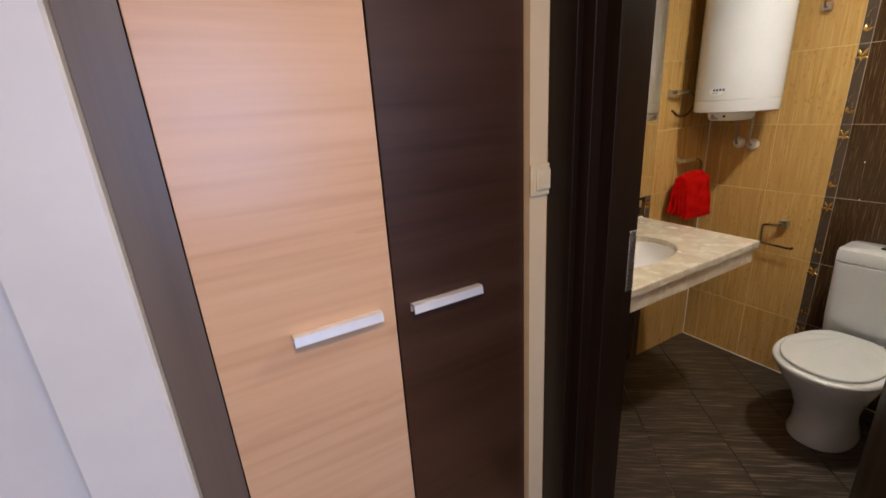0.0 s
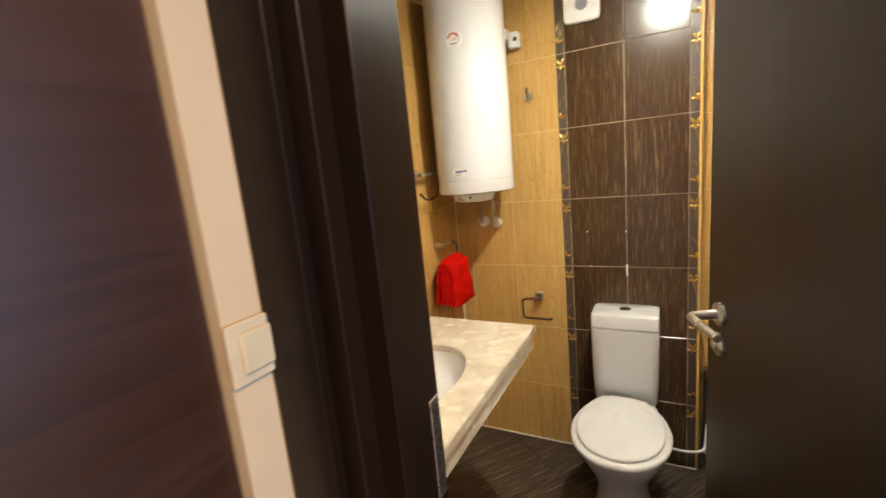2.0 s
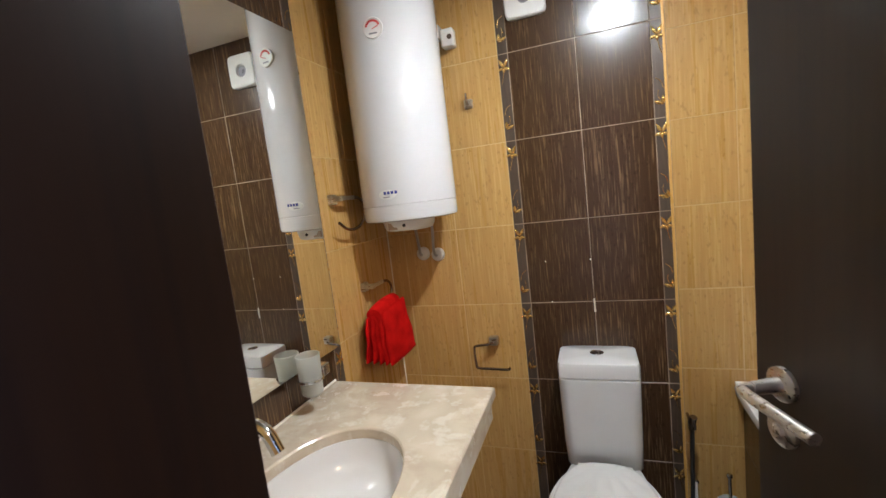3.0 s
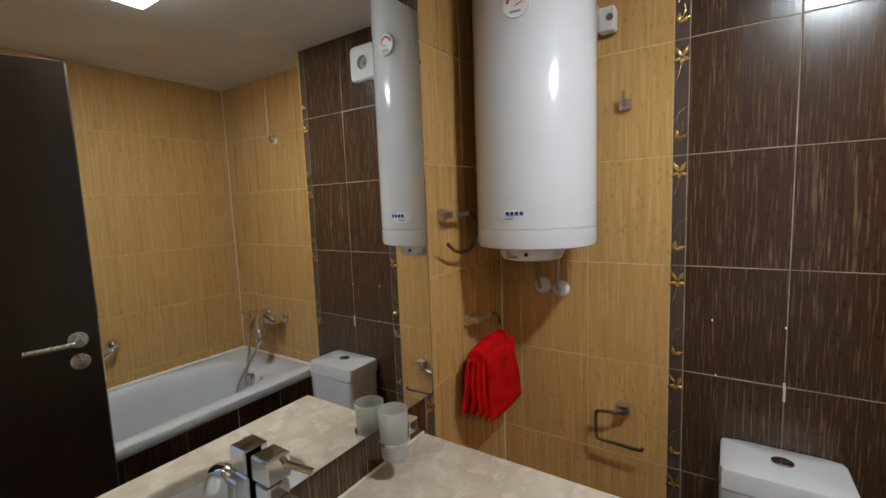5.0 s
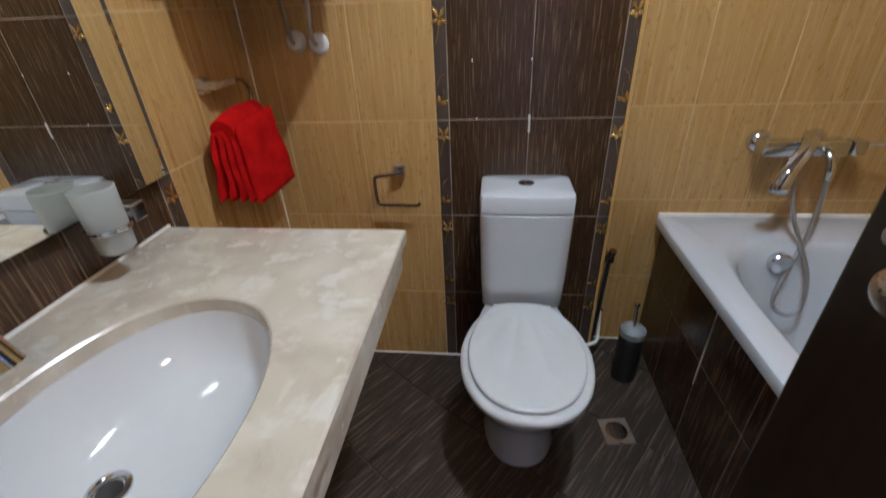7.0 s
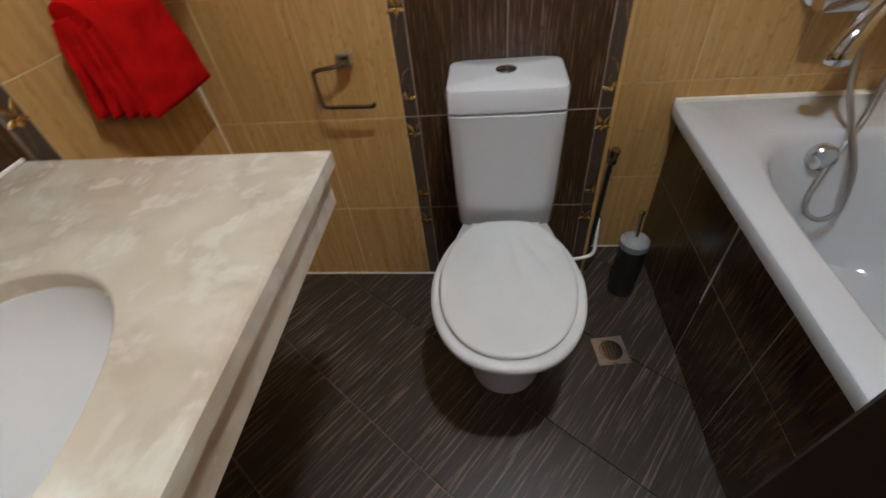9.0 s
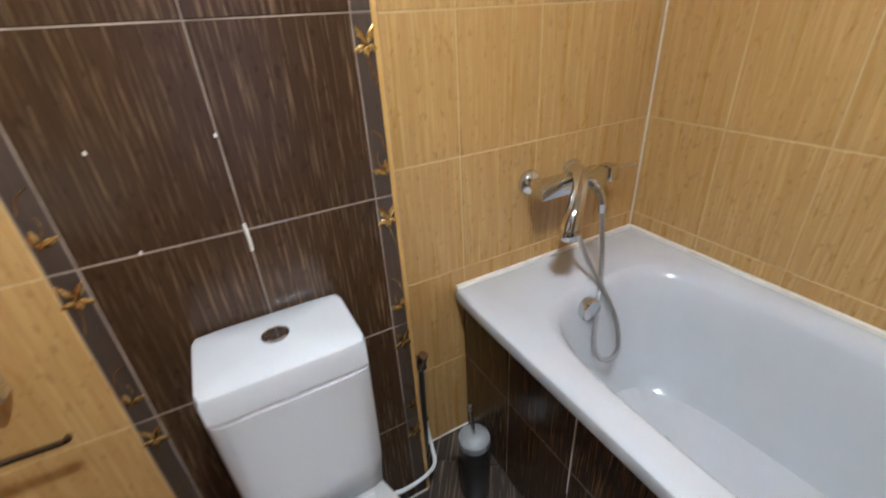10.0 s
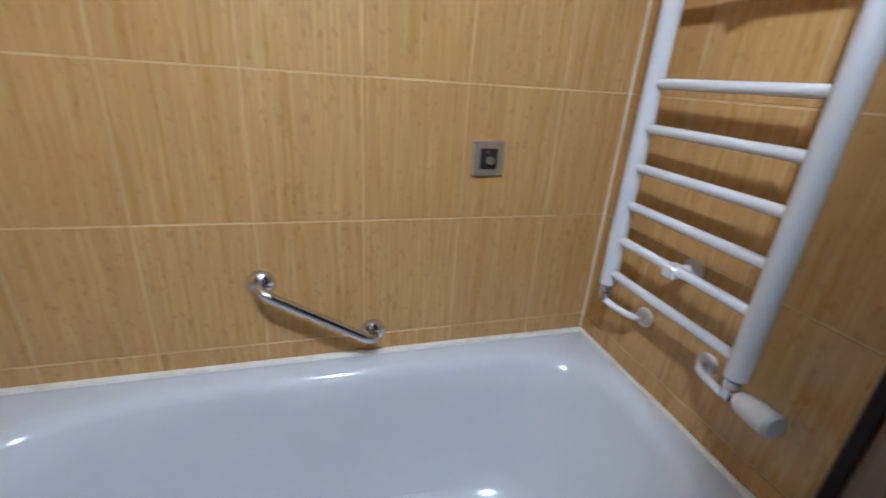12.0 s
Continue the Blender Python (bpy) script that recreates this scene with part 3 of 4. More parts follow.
# socket over the bath
sock = thing("wall_switch", (1.235, YB, 1.158), "square bronze wall switch with a dark knob plate", "switch")
part("frame", box(B(), 1.192, 1.278, YB - 0.001, YB + 0.010, 1.113, 1.203, 0.004), bronze, sock)
part("plate", box(B(), 1.212, 1.258, YB + 0.009, YB + 0.0125, 1.132, 1.184, 0.002), black_plastic, sock)
part("knob", lathe(B(), [(0.010, 0), (0.010, 0.010), (0.008, 0.013), (0.002, 0.014)], (1.233, YB + 0.012, 1.155), "Y", 20), satin, sock)
part("indicator", box(B(), 1.237, 1.243, YB + 0.0125, YB + 0.0135, 1.172, 1.178), red_print, sock)

# ---- heated towel rail ----
RX = 0.905
rail = thing("towel_radiator", (RX, -0.26, 0.85), "white tubular heated towel rail on the yellow tiles", "radiator")
for y in (-0.455, -0.056):
    bm = rings(B(), [[(RX + 0.023 * math.cos(a), y + 0.021 * math.sin(a), z) for a in [2 * math.pi * i / 20 for i in range(20)]] for z in (0.852, 0.856, 1.846, 1.85)])
    part("upright", bm, enamel, rail)
for z in (0.886, 0.982, 1.076, 1.170, 1.262, 1.360, 1.56, 1.655, 1.75, 1.825):
    part("rung", bar(B(), (RX, -0.45, z), (RX, -0.061, z), 0.0115, n=16), enamel, rail)
for y, z in ((-0.26, 0.978), (-0.26, 1.56)):
    bm = bar(B(), (RX + 0.018, y, z), (XW + 0.008, y, z), 0.013, n=18)
    box(bm, RX - 0.018, RX + 0.019, y - 0.018, y + 0.018, z - 0.016, z + 0.016, 0.005)
    lathe(bm, [(0.026, -0.001), (0.026, 0.005), (0.02, 0.010), (0.012, 0.011)], (XW, y, z), "X", 20)
    part("bracket", bm, enamel, rail)
for y, s in ((-0.455, 1), (-0.056, -1)):
    part("union_nut", lathe(B(), [(0.012, 0), (0.016, 0.003), (0.016, 0.018), (0.011, 0.022), (0.011, 0.034)], (RX, y, 0.826), "Z", 8), chrome, rail)
    part("valve_body", box(B(), RX - 0.014, RX + 0.014, y - 0.014, y + 0.014, 0.800, 0.829, 0.005), chrome, rail)
    bm = tube(B(), [(RX, y, 0.803), (RX - 0.006, y + s * 0.03, 0.798), (RX - 0.02, y + s * 0.085, 0.797), (XW + 0.012, y + s * 0.10, 0.797), (XW + 0.001, y + s * 0.10, 0.797)], 0.009, 12)
    pipe = part("pipe", bm, enamel, rail)
    part("escutcheon", lathe(B(), [(0.026, -0.001), (0.026, 0.004), (0.020, 0.012), (0.010, 0.014)], (XW, y + s * 0.10, 0.797), "X", 22), white_plastic, pipe)
bm = lathe(B(), [(0.013, 0.0), (0.020, 0.008), (0.023, 0.020), (0.026, 0.050), (0.025, 0.078), (0.019, 0.085)], (0, 0, 0), "Z", 24)
bmesh.ops.transform(bm, matrix=look((RX + 0.008, -0.034, 0.820), (RX - 0.012, -0.15, 0.806)), verts=bm.verts)
part("thermostat_head", bm, white_plastic, rail, "white thermostatic valve head")


# ---- toilet ----
def egg(cx, cy, w, back, front, z, n=128, p=2.25, taper=0.34):
    """A seat-shaped loop: rounder in front (towards -x), squarer behind."""
    out = []
    for i in range(n):
        t = 2 * math.pi * i / n
        c, s = math.cos(t), math.sin(t)
        q = 3.6 if c > 0 else p
        k = (abs(c) ** q + abs(s) ** q) ** (-1 / q)
        out.append(Vector((cx + (back if c > 0 else front) * k * c, cy + w * k * s * (1 - (taper * max(0, c) ** 1.5)), z)))
    return out


TX, TY = 1.985, 0.655
toilet = thing("toilet", (2.1, TY, 0), "white porcelain close-coupled toilet with the lid closed", "toilet")
bm = B()
rings(bm, [egg(2.08, TY, 0.120, 0.22, 0.18, 0.0), egg(2.08, TY, 0.122, 0.22, 0.182, 0.02), egg(2.07, TY, 0.108, 0.21, 0.160, 0.07), egg(2.06, TY, 0.110, 0.22, 0.165, 0.16), egg(2.04, TY, 0.132, 0.25, 0.195, 0.25),
           egg(2.01, TY, 0.160, 0.33, 0.215, 0.32, taper=0.55), egg(TX, TY, 0.176, 0.40, 0.222, 0.375, taper=0.62), egg(TX, TY, 0.178, 0.405, 0.232, 0.392, taper=0.62), egg(TX, TY, 0.172, 0.40, 0.226, 0.40, taper=0.62)])
part("bowl", bm, porcelain, toilet, angle=60)
bm = B()
rings(bm, [egg(TX, TY, 0.184, 0.215, 0.242, 0.4005), egg(TX, TY, 0.191, 0.217, 0.249, 0.405), egg(TX, TY, 0.191, 0.217, 0.249, 0.416), egg(TX, TY, 0.186, 0.215, 0.244, 0.423), egg(TX, TY, 0.178, 0.214, 0.236, 0.4235)])
part("seat", bm, seat_plastic, toilet, angle=60)
bm = B()
loops = [egg(TX, TY, 0.160, 0.213, 0.218, 0.4240), egg(TX, TY, 0.167, 0.216, 0.225, 0.428), egg(TX, TY, 0.168, 0.216, 0.226, 0.436), egg(TX, TY, 0.165, 0.215, 0.223, 0.4395)]
hinge_pt = Vector((2.20, TY))
for k in range(1, 30):
    r = 1 - k / 30
    loop = []
    for v in egg(TX, TY, 0.165 * r, 0.215 * r, 0.223 * r, 0):
        d = Vector((v.x, v.y)) - hinge_pt
        ang = math.atan2(d.y, -d.x)
        fade = min(1, max(0, (d.length - 0.07) / 0.08)) * min(1, (1 - r) / 0.15) * min(1, max(0, (0.38 - d.length) / 0.16))
        loop.append(Vector((v.x, v.y, 0.4400 + 0.006 * (1 - r * r) + 0.0045 * fade * (abs(math.cos(ang * 9)) - 0.5))))
    loops.append(loop)
rings(bm, loops)
part("lid", bm, seat_plastic, toilet, "white plastic lid with a ribbed shell relief", angle=70)
for s in (-1, 1):
    part("hinge", bar(B(), (2.188, TY + s * 0.075 - 0.02, 0.428), (2.188, TY + s * 0.075 + 0.02, 0.428), 0.010), seat_plastic, toilet)
bm = B()


def slab(bm, sections):
    """Rounded rectangles (x0, x1, y0, y1, z, p) joined upwards."""
    rings(bm, [between(*s[:5], s[5], 48) for s in sections])
    return bm


slab(bm, [(2.235, 2.385, TY - 0.125, TY + 0.125, 0.395, 9), (2.222, 2.390, TY - 0.134, TY + 0.134, 0.405, 9), (2.215, 2.392, TY - 0.138, TY + 0.138, 0.50, 10), (2.208, 2.394, TY - 0.143, TY + 0.143, 0.754, 10), (2.214, 2.392, TY - 0.138, TY + 0.138, 0.757, 10)])
tank = part("cistern", bm, porcelain, toilet, angle=50)
bm = slab(B(), [(2.213, 2.392, TY - 0.139, TY + 0.139, 0.759, 10), (2.209, 2.396, TY - 0.143, TY + 0.143, 0.763, 15), (2.209, 2.396, TY - 0.143, TY + 0.143, 0.806, 15), (2.213, 2.394, TY - 0.140, TY + 0.140, 0.816, 15), (2.226, 2.388, TY - 0.130, TY + 0.130, 0.8205, 9), (2.29, 2.33, TY - 0.02, TY + 0.02, 0.822, 3)])
cap = part("cistern_lid", bm, porcelain, toilet, angle=40)
part("flush_button", lathe(B(), [(0.025, -0.004), (0.025, 0.002), (0.021, 0.0045), (0.020, 0.003), (0.004, 0.0035)], (2.312, TY, 0.822), "Z", 28), chrome, cap, "round chrome flush button")
part("button_split", box(B(), 2.311, 2.313, TY - 0.019, TY + 0.019, 0.8245, 0.8262), dark_metal, cap)

# water supply beside the toilet
supply = thing("water_supply", (XL, 0.325, 0), "dark flexible hose and chrome angle valve beside the toilet", "pipe")
part("spray_holder", box(B(), XR - 0.115, XR - 0.085, 0.308, 0.334, 0.455, 0.485, 0.004), chrome, supply)
part("spray_head", bar(B(), (XR - 0.10, 0.321, 0.46), (XR - 0.115, 0.318, 0.515), 0.011, 0.014), dark_chrome, supply)
part("hose", tube(B(), [(XR - 0.10, 0.321, 0.46), (XR - 0.10, 0.325, 0.34), (XR - 0.10, 0.328, 0.22), (XR - 0.09, 0.332, 0.10), (XR - 0.06, 0.332, 0.045)], 0.008, 10), black_plastic, supply)
part("valve", bar(B(), (XR - 0.001, 0.31, 0.20), (XR - 0.065, 0.31, 0.20), 0.011), chrome, supply)
part("supply_hose", tube(B(), [(XR - 0.060, 0.31, 0.20), (XR - 0.085, 0.315, 0.180), (2.43, 0.320, 0.140), (2.382, 0.340, 0.118), (2.365, 0.42, 0.110), (2.365, 0.50, 0.130), (2.365, 0.55, 0.22), (2.36, 0.565, 0.385)], 0.006, 10), white_plastic, supply, "white flexible supply hose")
part("support", box(B(), XR - 0.116, XR - 0.001, 0.316, 0.326, 0.462, 0.472), dark_chrome, supply)

# toilet brush
brush = thing("toilet_brush", (2.325, 0.228, 0), "toilet brush in a dark cylindrical holder on the floor", "toilet brush")
hold = part("holder", lathe(B(), [(0.043, 0.0), (0.045, 0.004), (0.045, 0.215), (0.043, 0.218)], (2.325, 0.228, 0), n=36), dark_metal, brush)
part("collar", lathe(B(), [(0.046, 0.216), (0.048, 0.220), (0.046, 0.240), (0.034, 0.252), (0.014, 0.256)], (2.325, 0.228, 0), n=36), grey_plastic, brush, "pale translucent plastic collar")
handle = part("handle", bar(B(), (2.325, 0.228, 0.25), (2.348, 0.224, 0.328), 0.006), chrome, brush)
part("knob", lathe(B(), [(0.006, -0.002), (0.010, 0.004), (0.010, 0.012), (0.006, 0.017)], (2.349, 0.2238, 0.326), n=18), chrome, handle)

# floor drain
drain = thing("floor_drain", (2.06, 0.315, 0), "square steel floor drain with a slotted grate", "drain")
DR = Matrix.Translation((2.06, 0.315, 0)) @ Matrix.Rotation(radians(8), 4, "Z")
bm = box(B(), -0.050, 0.050, -0.050, 0.050, -0.003, 0.003, 0.0012)
bmesh.ops.transform(bm, matrix=DR, verts=bm.verts)
part("plate", bm, satin, drain)
bm = lathe(B(), [(0.037, 0.0028), (0.037, 0.0042), (0.033, 0.0048), (0.004, 0.0046)], (0, 0, 0), n=28)
bmesh.ops.transform(bm, matrix=DR, verts=bm.verts)
grate = part("grate", bm, dark_chrome, drain)
for k in range(-2, 3):
    w = math.sqrt(0.029 ** 2 - (k * 0.0105) ** 2)
    bm = box(B(), -w, w, k * 0.0105 - 0.0022, k * 0.0105 + 0.0022, 0.0048, 0.0054)
    bmesh.ops.transform(bm, matrix=DR, verts=bm.verts)
    part("slot", bm, black_plastic, grate)

# ---- washstand ----
CX0, CX1, CY0, CT = XS + 0.002, 1.860, 0.950, 0.89
SX, SY, SA, SB = 1.330, 1.232, 0.262, 0.172
counter = thing("washstand_counter", (1.43, 1.23, 0.8), "beige mottled marble counter with an inset oval basin", "counter")
bm = B()
N = 72
hole = lambda z, g=0.0: ellipse_loop(SX, SY, SA + g, SB + g, z, 2.15, N)


def rect_loop(z, inset=0.0):
    """The counter's outline, with points at the same bearings from the basin as the hole's."""
    out = []
    for v in hole(0):
        d = Vector((v.x - SX, v.y - SY))
        k = min([((CX1 - inset - SX) / d.x if d.x > 1e-9 else (CX0 + inset - SX) / d.x if d.x < -1e-9 else 1e9), ((YM - 0.001 - SY) / d.y if d.y > 1e-9 else (CY0 + inset - SY) / d.y if d.y < -1e-9 else 1e9)])
        out.append([SX + d.x * k, SY + d.y * k, z])
    for cx, cy in ((CX0 + inset, CY0 + inset), (CX1 - inset, CY0 + inset), (CX0 + inset, YM - 0.001), (CX1 - inset, YM - 0.001)):
        i = min(range(N), key=lambda j: (out[j][0] - cx) ** 2 + (out[j][1] - cy) ** 2)
        out[i] = [cx, cy, z]
    return [Vector(p) for p in out]


rings(bm, [hole(CT - 0.030), hole(CT - 0.004), hole(CT, 0.004), rect_loop(CT, 0.004), rect_loop(CT - 0.004), rect_loop(CT - 0.030), hole(CT - 0.030)], False, False)
bmesh.ops.remove_doubles(bm, verts=bm.verts, dist=0.0001)
part("top", bm, marble, counter)
part("apron", box(B(), CX0, CX1 - 0.014, CY0 + 0.012, CY0 + 0.032, CT - 0.098, CT - 0.0302, 0.002), marble, counter)
part("apron", box(B(), CX1 - 0.034, CX1 - 0.012, CY0 + 0.0325, YM - 0.002, CT - 0.098, CT - 0.0302, 0.002), marble, counter)
bm = B()
rings(bm, [hole(CT - 0.031, 0.022), hole(CT - 0.045, 0.024), ellipse_loop(SX, SY, SA * 0.93, SB * 0.92, CT - 0.12, 2.1, N), ellipse_loop(SX, SY, SA * 0.6, SB * 0.6, CT - 0.185, 2, N), ellipse_loop(SX, SY, 0.03, 0.03, CT - 0.195, 2, N)][::-1] +
      [hole(CT - 0.0305, 0.020), hole(CT - 0.0305, -0.002), hole(CT - 0.040, -0.004), ellipse_loop(SX, SY, SA * 0.92, SB * 0.90, CT - 0.085, 2.1, N), ellipse_loop(SX, SY, SA * 0.80, SB * 0.77, CT - 0.114, 2.1, N), ellipse_loop(SX, SY + 0.026, SA * 0.58, SB * 0.55, CT - 0.134, 2, N), ellipse_loop(SX, SY + 0.045, SA * 0.3, SB * 0.3, CT - 0.143, 2, N), ellipse_loop(SX, SY + 0.058, 0.02, 0.02, CT - 0.147, 2, N)])
basin = part("basin", bm, porcelain, counter, "white oval undermount basin", angle=60)
part("drain", lathe(B(), [(0.030, -0.003), (0.030, 0.003), (0.024, 0.005), (0.020, 0.001), (0.019, -0.004), (0.004, -0.004)], (SX, SY + 0.058, CT - 0.145), n=28), chrome, basin, "chrome basin drain")
part("drain_plug", lathe(B(), [(0.018, -0.006), (0.018, -0.001), (0.002, 0.0)], (SX, SY + 0.058, CT - 0.145), n=24), dark_metal, basin)
part("overflow", lathe(B(), [(0.013, -0.002), (0.013, 0.003), (0.010, 0.005), (0.008, 0.002), (0.002, 0.002)], (SX - 0.02, SY - SB * 0.925, CT - 0.066), "Y", 24), chrome, basin, "chrome overflow ring")
bm = tube(B(), [(CX0 + 0.01, YM - 0.003, CT + 0.002), (CX1 - 0.002, YM - 0.003, CT + 0.002)], 0.004, 8, curved=False)
part("sealant_bead", bm, sealant, counter)

# basin mixer
tap = thing("basin_mixer", (1.335, 1.458, CT), "square chrome basin mixer with an arched spout", "tap")
TXX, TYY = 1.335, 1.458
part("body", box(B(), TXX - 0.021, TXX + 0.021, TYY - 0.021, TYY + 0.021, CT, CT + 0.185, 0.003), chrome, tap)
knob = part("handle", box(B(), TXX - 0.024, TXX + 0.024, TYY - 0.025, TYY + 0.023, CT + 0.191, CT + 0.237, 0.003), chrome, tap)
part("neck", bar(B(), (TXX, TYY, CT + 0.183), (TXX, TYY, CT + 0.193), 0.016), dark_chrome, tap)
part("lever", bar(B(), (TXX + 0.012, TYY - 0.02, CT + 0.217), (TXX + 0.034, TYY - 0.070, CT + 0.205), 0.006), chrome, knob)
part("collar", box(B(), TXX - 0.019, TXX + 0.019, TYY - 0.058, TYY - 0.0205, CT + 0.110, CT + 0.160, 0.003), chrome, tap)
part("spout", tube(B(), [(TXX, TYY - 0.05, CT + 0.142), (TXX, TYY - 0.09, CT + 0.150), (TXX, TYY - 0.13, CT + 0.135), (TXX, TYY - 0.155, CT + 0.090)], 0.015, 16), chrome, tap)

# mirror
MX1, MZ0, MZ1 = 1.876, 1.012, 2.052
mirror = thing("wall_mirror", (1.44, YM, MZ0), "large frameless wall mirror above the marble counter", "mirror")
part("glass", box(B(), XS + 0.004, MX1, YM - 0.030, YM - 0.025, MZ0, MZ1), mirror_glass, mirror)
part("backing", box(B(), XS + 0.008, MX1 - 0.004, YM - 0.0248, YM - 0.0005, MZ0 + 0.004, MZ1 - 0.004), grout_dark, mirror)

# tumbler in its holder
tum = thing("tumbler_holder", (1.672, YM, 1.0), "chrome wall holder with a frosted glass tumbler", "tumbler")
GX, GY = 1.655, 1.452
part("tumbler", lathe(B(), [(0.024, 0.945), (0.031, 0.952), (0.036, 1.068), (0.034, 1.069), (0.0295, 0.958), (0.004, 0.953)], (GX, GY, 0), n=36), frosted, tum, "frosted glass tumbler")
part("ring", lathe(B(), [(0.0345, 0.990), (0.0385, 0.990), (0.0385, 0.998), (0.0350, 0.998), (0.0345, 0.990)], (GX, GY, 0), n=36), chrome, tum)
part("arm", box(B(), GX + 0.030, GX + 0.075, GY - 0.004, GY + 0.006, 0.989, 0.999, 0.001), chrome, tum)
part("mount", box(B(), GX + 0.055, GX + 0.090, GY - 0.006, YM - 0.0005, 0.975, 1.010, 0.003), chrome, tum)


# towel rings
def towel_ring(x, z, label):
    """An open ring: a square mount, a flat arm along the wall and a round bow below it."""
    ring = thing("towel_ring", (x, YM, z), label, "towel ring", "towel rings beside the mirror")
    part("mount", box(B(), x - 0.018, x + 0.018, YM - 0.020, YM - 0.0005, z - 0.018, z + 0.018, 0.003), satin, ring)
    bm = box(B(), x - 0.014, x + 0.014, YM - 0.052, YM - 0.019, z - 0.008, z + 0.010, 0.002)
    box(bm, x + 0.0135, x + 0.088, YM - 0.051, YM - 0.043, z - 0.006, z + 0.009, 0.0015)
    part("arm", bm, satin, ring, "flat bright chrome arm")
    bow = [(0.086, 0.002), (0.118, -0.002), (0.146, -0.020), (0.152, -0.050), (0.136, -0.084), (0.098, -0.108), (0.050, -0.116), (0.005, -0.108), (-0.036, -0.084)]
    part("bow", tube(B(), [(x + a, YM - 0.048, z + b) for a, b in bow], 0.0058, 12), dark_chrome, ring)
    return ring


towel_ring(1.992, 1.515, "empty open chrome towel ring on yellow tiles")
towel_ring(2.128, 1.160, "open chrome towel ring carrying a red towel")

# red towel, folded over the ring
towel = thing("hand_towel", (2.18, 1.45, 1.06), "folded red terry hand towel hanging from a towel ring", "towel")


def fold(a, b, c, d, thick, seed):
    """One folded layer between four corners (top, top, bottom, bottom), with soft edges and a slight wave."""
    a, b, c, d = Vector(a), Vector(b), Vector(c), Vector(d)
    out = (b - a).cross(d - a).normalized()
    n, loops = 16, []
    for i in range(n + 1):
        v = i / n
        loop = []
        for s in (1, -1):
            for j in range(n + 1):
                u = j / n if s > 0 else 1 - j / n
                p = a.lerp(b, u).lerp(d.lerp(c, u), v)
                soft = (0.3 + 0.7 * min(1, min(u, 1 - u) * 9) ** 0.5) * (0.3 + 0.7 * min(1, min(v, 1 - v) * 9) ** 0.5)
                wave = 0.004 * math.sin(5 * u + 2 * v + seed) + 0.0025 * math.sin(11 * v + 4 * u + seed)
                loop.append(p + out * (s * thick * soft / 2 + wave))
        loops.append(loop)
    return rings(bm_of(), loops)


bm_of = bmesh.new
for k, name in enumerate(("front_fold", "second_fold", "middle_fold", "fourth_fold", "back_fold")):
    w = k / 4
    bm = fold((2.055 - 0.030 * w, 1.405 + 0.062 * w, 1.072 - 0.012 * w), (2.255 - 0.020 * w, 1.415 + 0.062 * w, 1.085 - 0.016 * w),
              (2.312 - 0.030 * w, 1.402 + 0.070 * w, 0.848 + 0.010 * w), (2.060 - 0.055 * w, 1.400 + 0.072 * w, 0.858 + 0.030 * w), 0.0165, 0.3 + 1.1 * k)
    part(name, bm, red_cloth, towel, angle=80)
bm = tube(B(), [(2.045, 1.440, 1.062), (2.09, 1.442, 1.072), (2.16, 1.445, 1.078), (2.235, 1.448, 1.076)], 0.030, 16)
part("top_roll", bm, red_cloth, towel, angle=80)

# paper holder
paper = thing("paper_holder", (XL, 1.07, 0.845), "empty chrome wire toilet paper holder", "paper holder")
part("mount", box(B(), XL - 0.035, XL - 0.0005, 1.052, 1.088, 0.826, 0.862, 0.003), satin, paper)
part("wire", tube(B(), [(XL - 0.030, 1.07, 0.838), (XL - 0.048, 1.095, 0.836), (XL - 0.05, 1.142, 0.830), (XL - 0.05, 1.152, 0.815), (XL - 0.05, 1.150, 0.745), (XL - 0.05, 1.140, 0.731), (XL - 0.05, 1.08, 0.729), (XL - 0.05, 1.015, 0.727), (XL - 0.05, 1.004, 0.736)], 0.0056, 10), dark_chrome, paper)


# robe hooks
def hook(x, y, z):
    h = thing("robe_hook", (x, y, z), "small square chrome robe hook on the tiles", "hook", "robe hooks")
    part("mount", box(B(), x - 0.020, x - 0.0005, y - 0.017, y + 0.017, z - 0.017, z + 0.017, 0.003), satin, h)
    part("prong", tube(B(), [(x - 0.012, y, z), (x - 0.035, y, z - 0.004), (x - 0.042, y, z + 0.012), (x - 0.042, y, z + 0.036)], 0.0045, 10), dark_chrome, h)


hook(XL, 1.073, 1.836)
hook(XR, -0.071, 1.955)

# ---- water heater ----
HX, HY, HR, HZ0, HZ1 = 2.186, 1.293, 0.180, 1.412, 2.300
heater = thing("water_heater", (HX, HY, HZ0), "white cylindrical electric water heater hung on the wall", "water heater")
body = part("tank", lathe(B(), [(0.06, HZ0 + 0.002), (HR - 0.012, HZ0), (HR - 0.003, HZ0 + 0.004), (HR, HZ0 + 0.014), (HR, HZ0 + 0.055), (HR - 0.002, HZ0 + 0.0565), (HR - 0.002, HZ0 + 0.0585), (HR, HZ0 + 0.060), (HR, HZ1 - 0.02), (HR - 0.012, HZ1), (0.05, HZ1 + 0.004)], (HX, HY, 0), n=80), enamel, heater)
bm = B()
rings(bm, [ellipse_loop(HX - 0.03, HY, 0.085 * k, 0.092 * k, z, 2.6, 40) for k, z in ((0.80, HZ0 - 0.040), (0.93, HZ0 - 0.036), (1.0, HZ0 - 0.022), (1.04, HZ0 + 0.001))])
cover = part("bottom_cover", bm, white_plastic, heater, "white plastic connection cover")
FA = math.atan2(-0.32, -1.0)  # bearing of the front of the heater


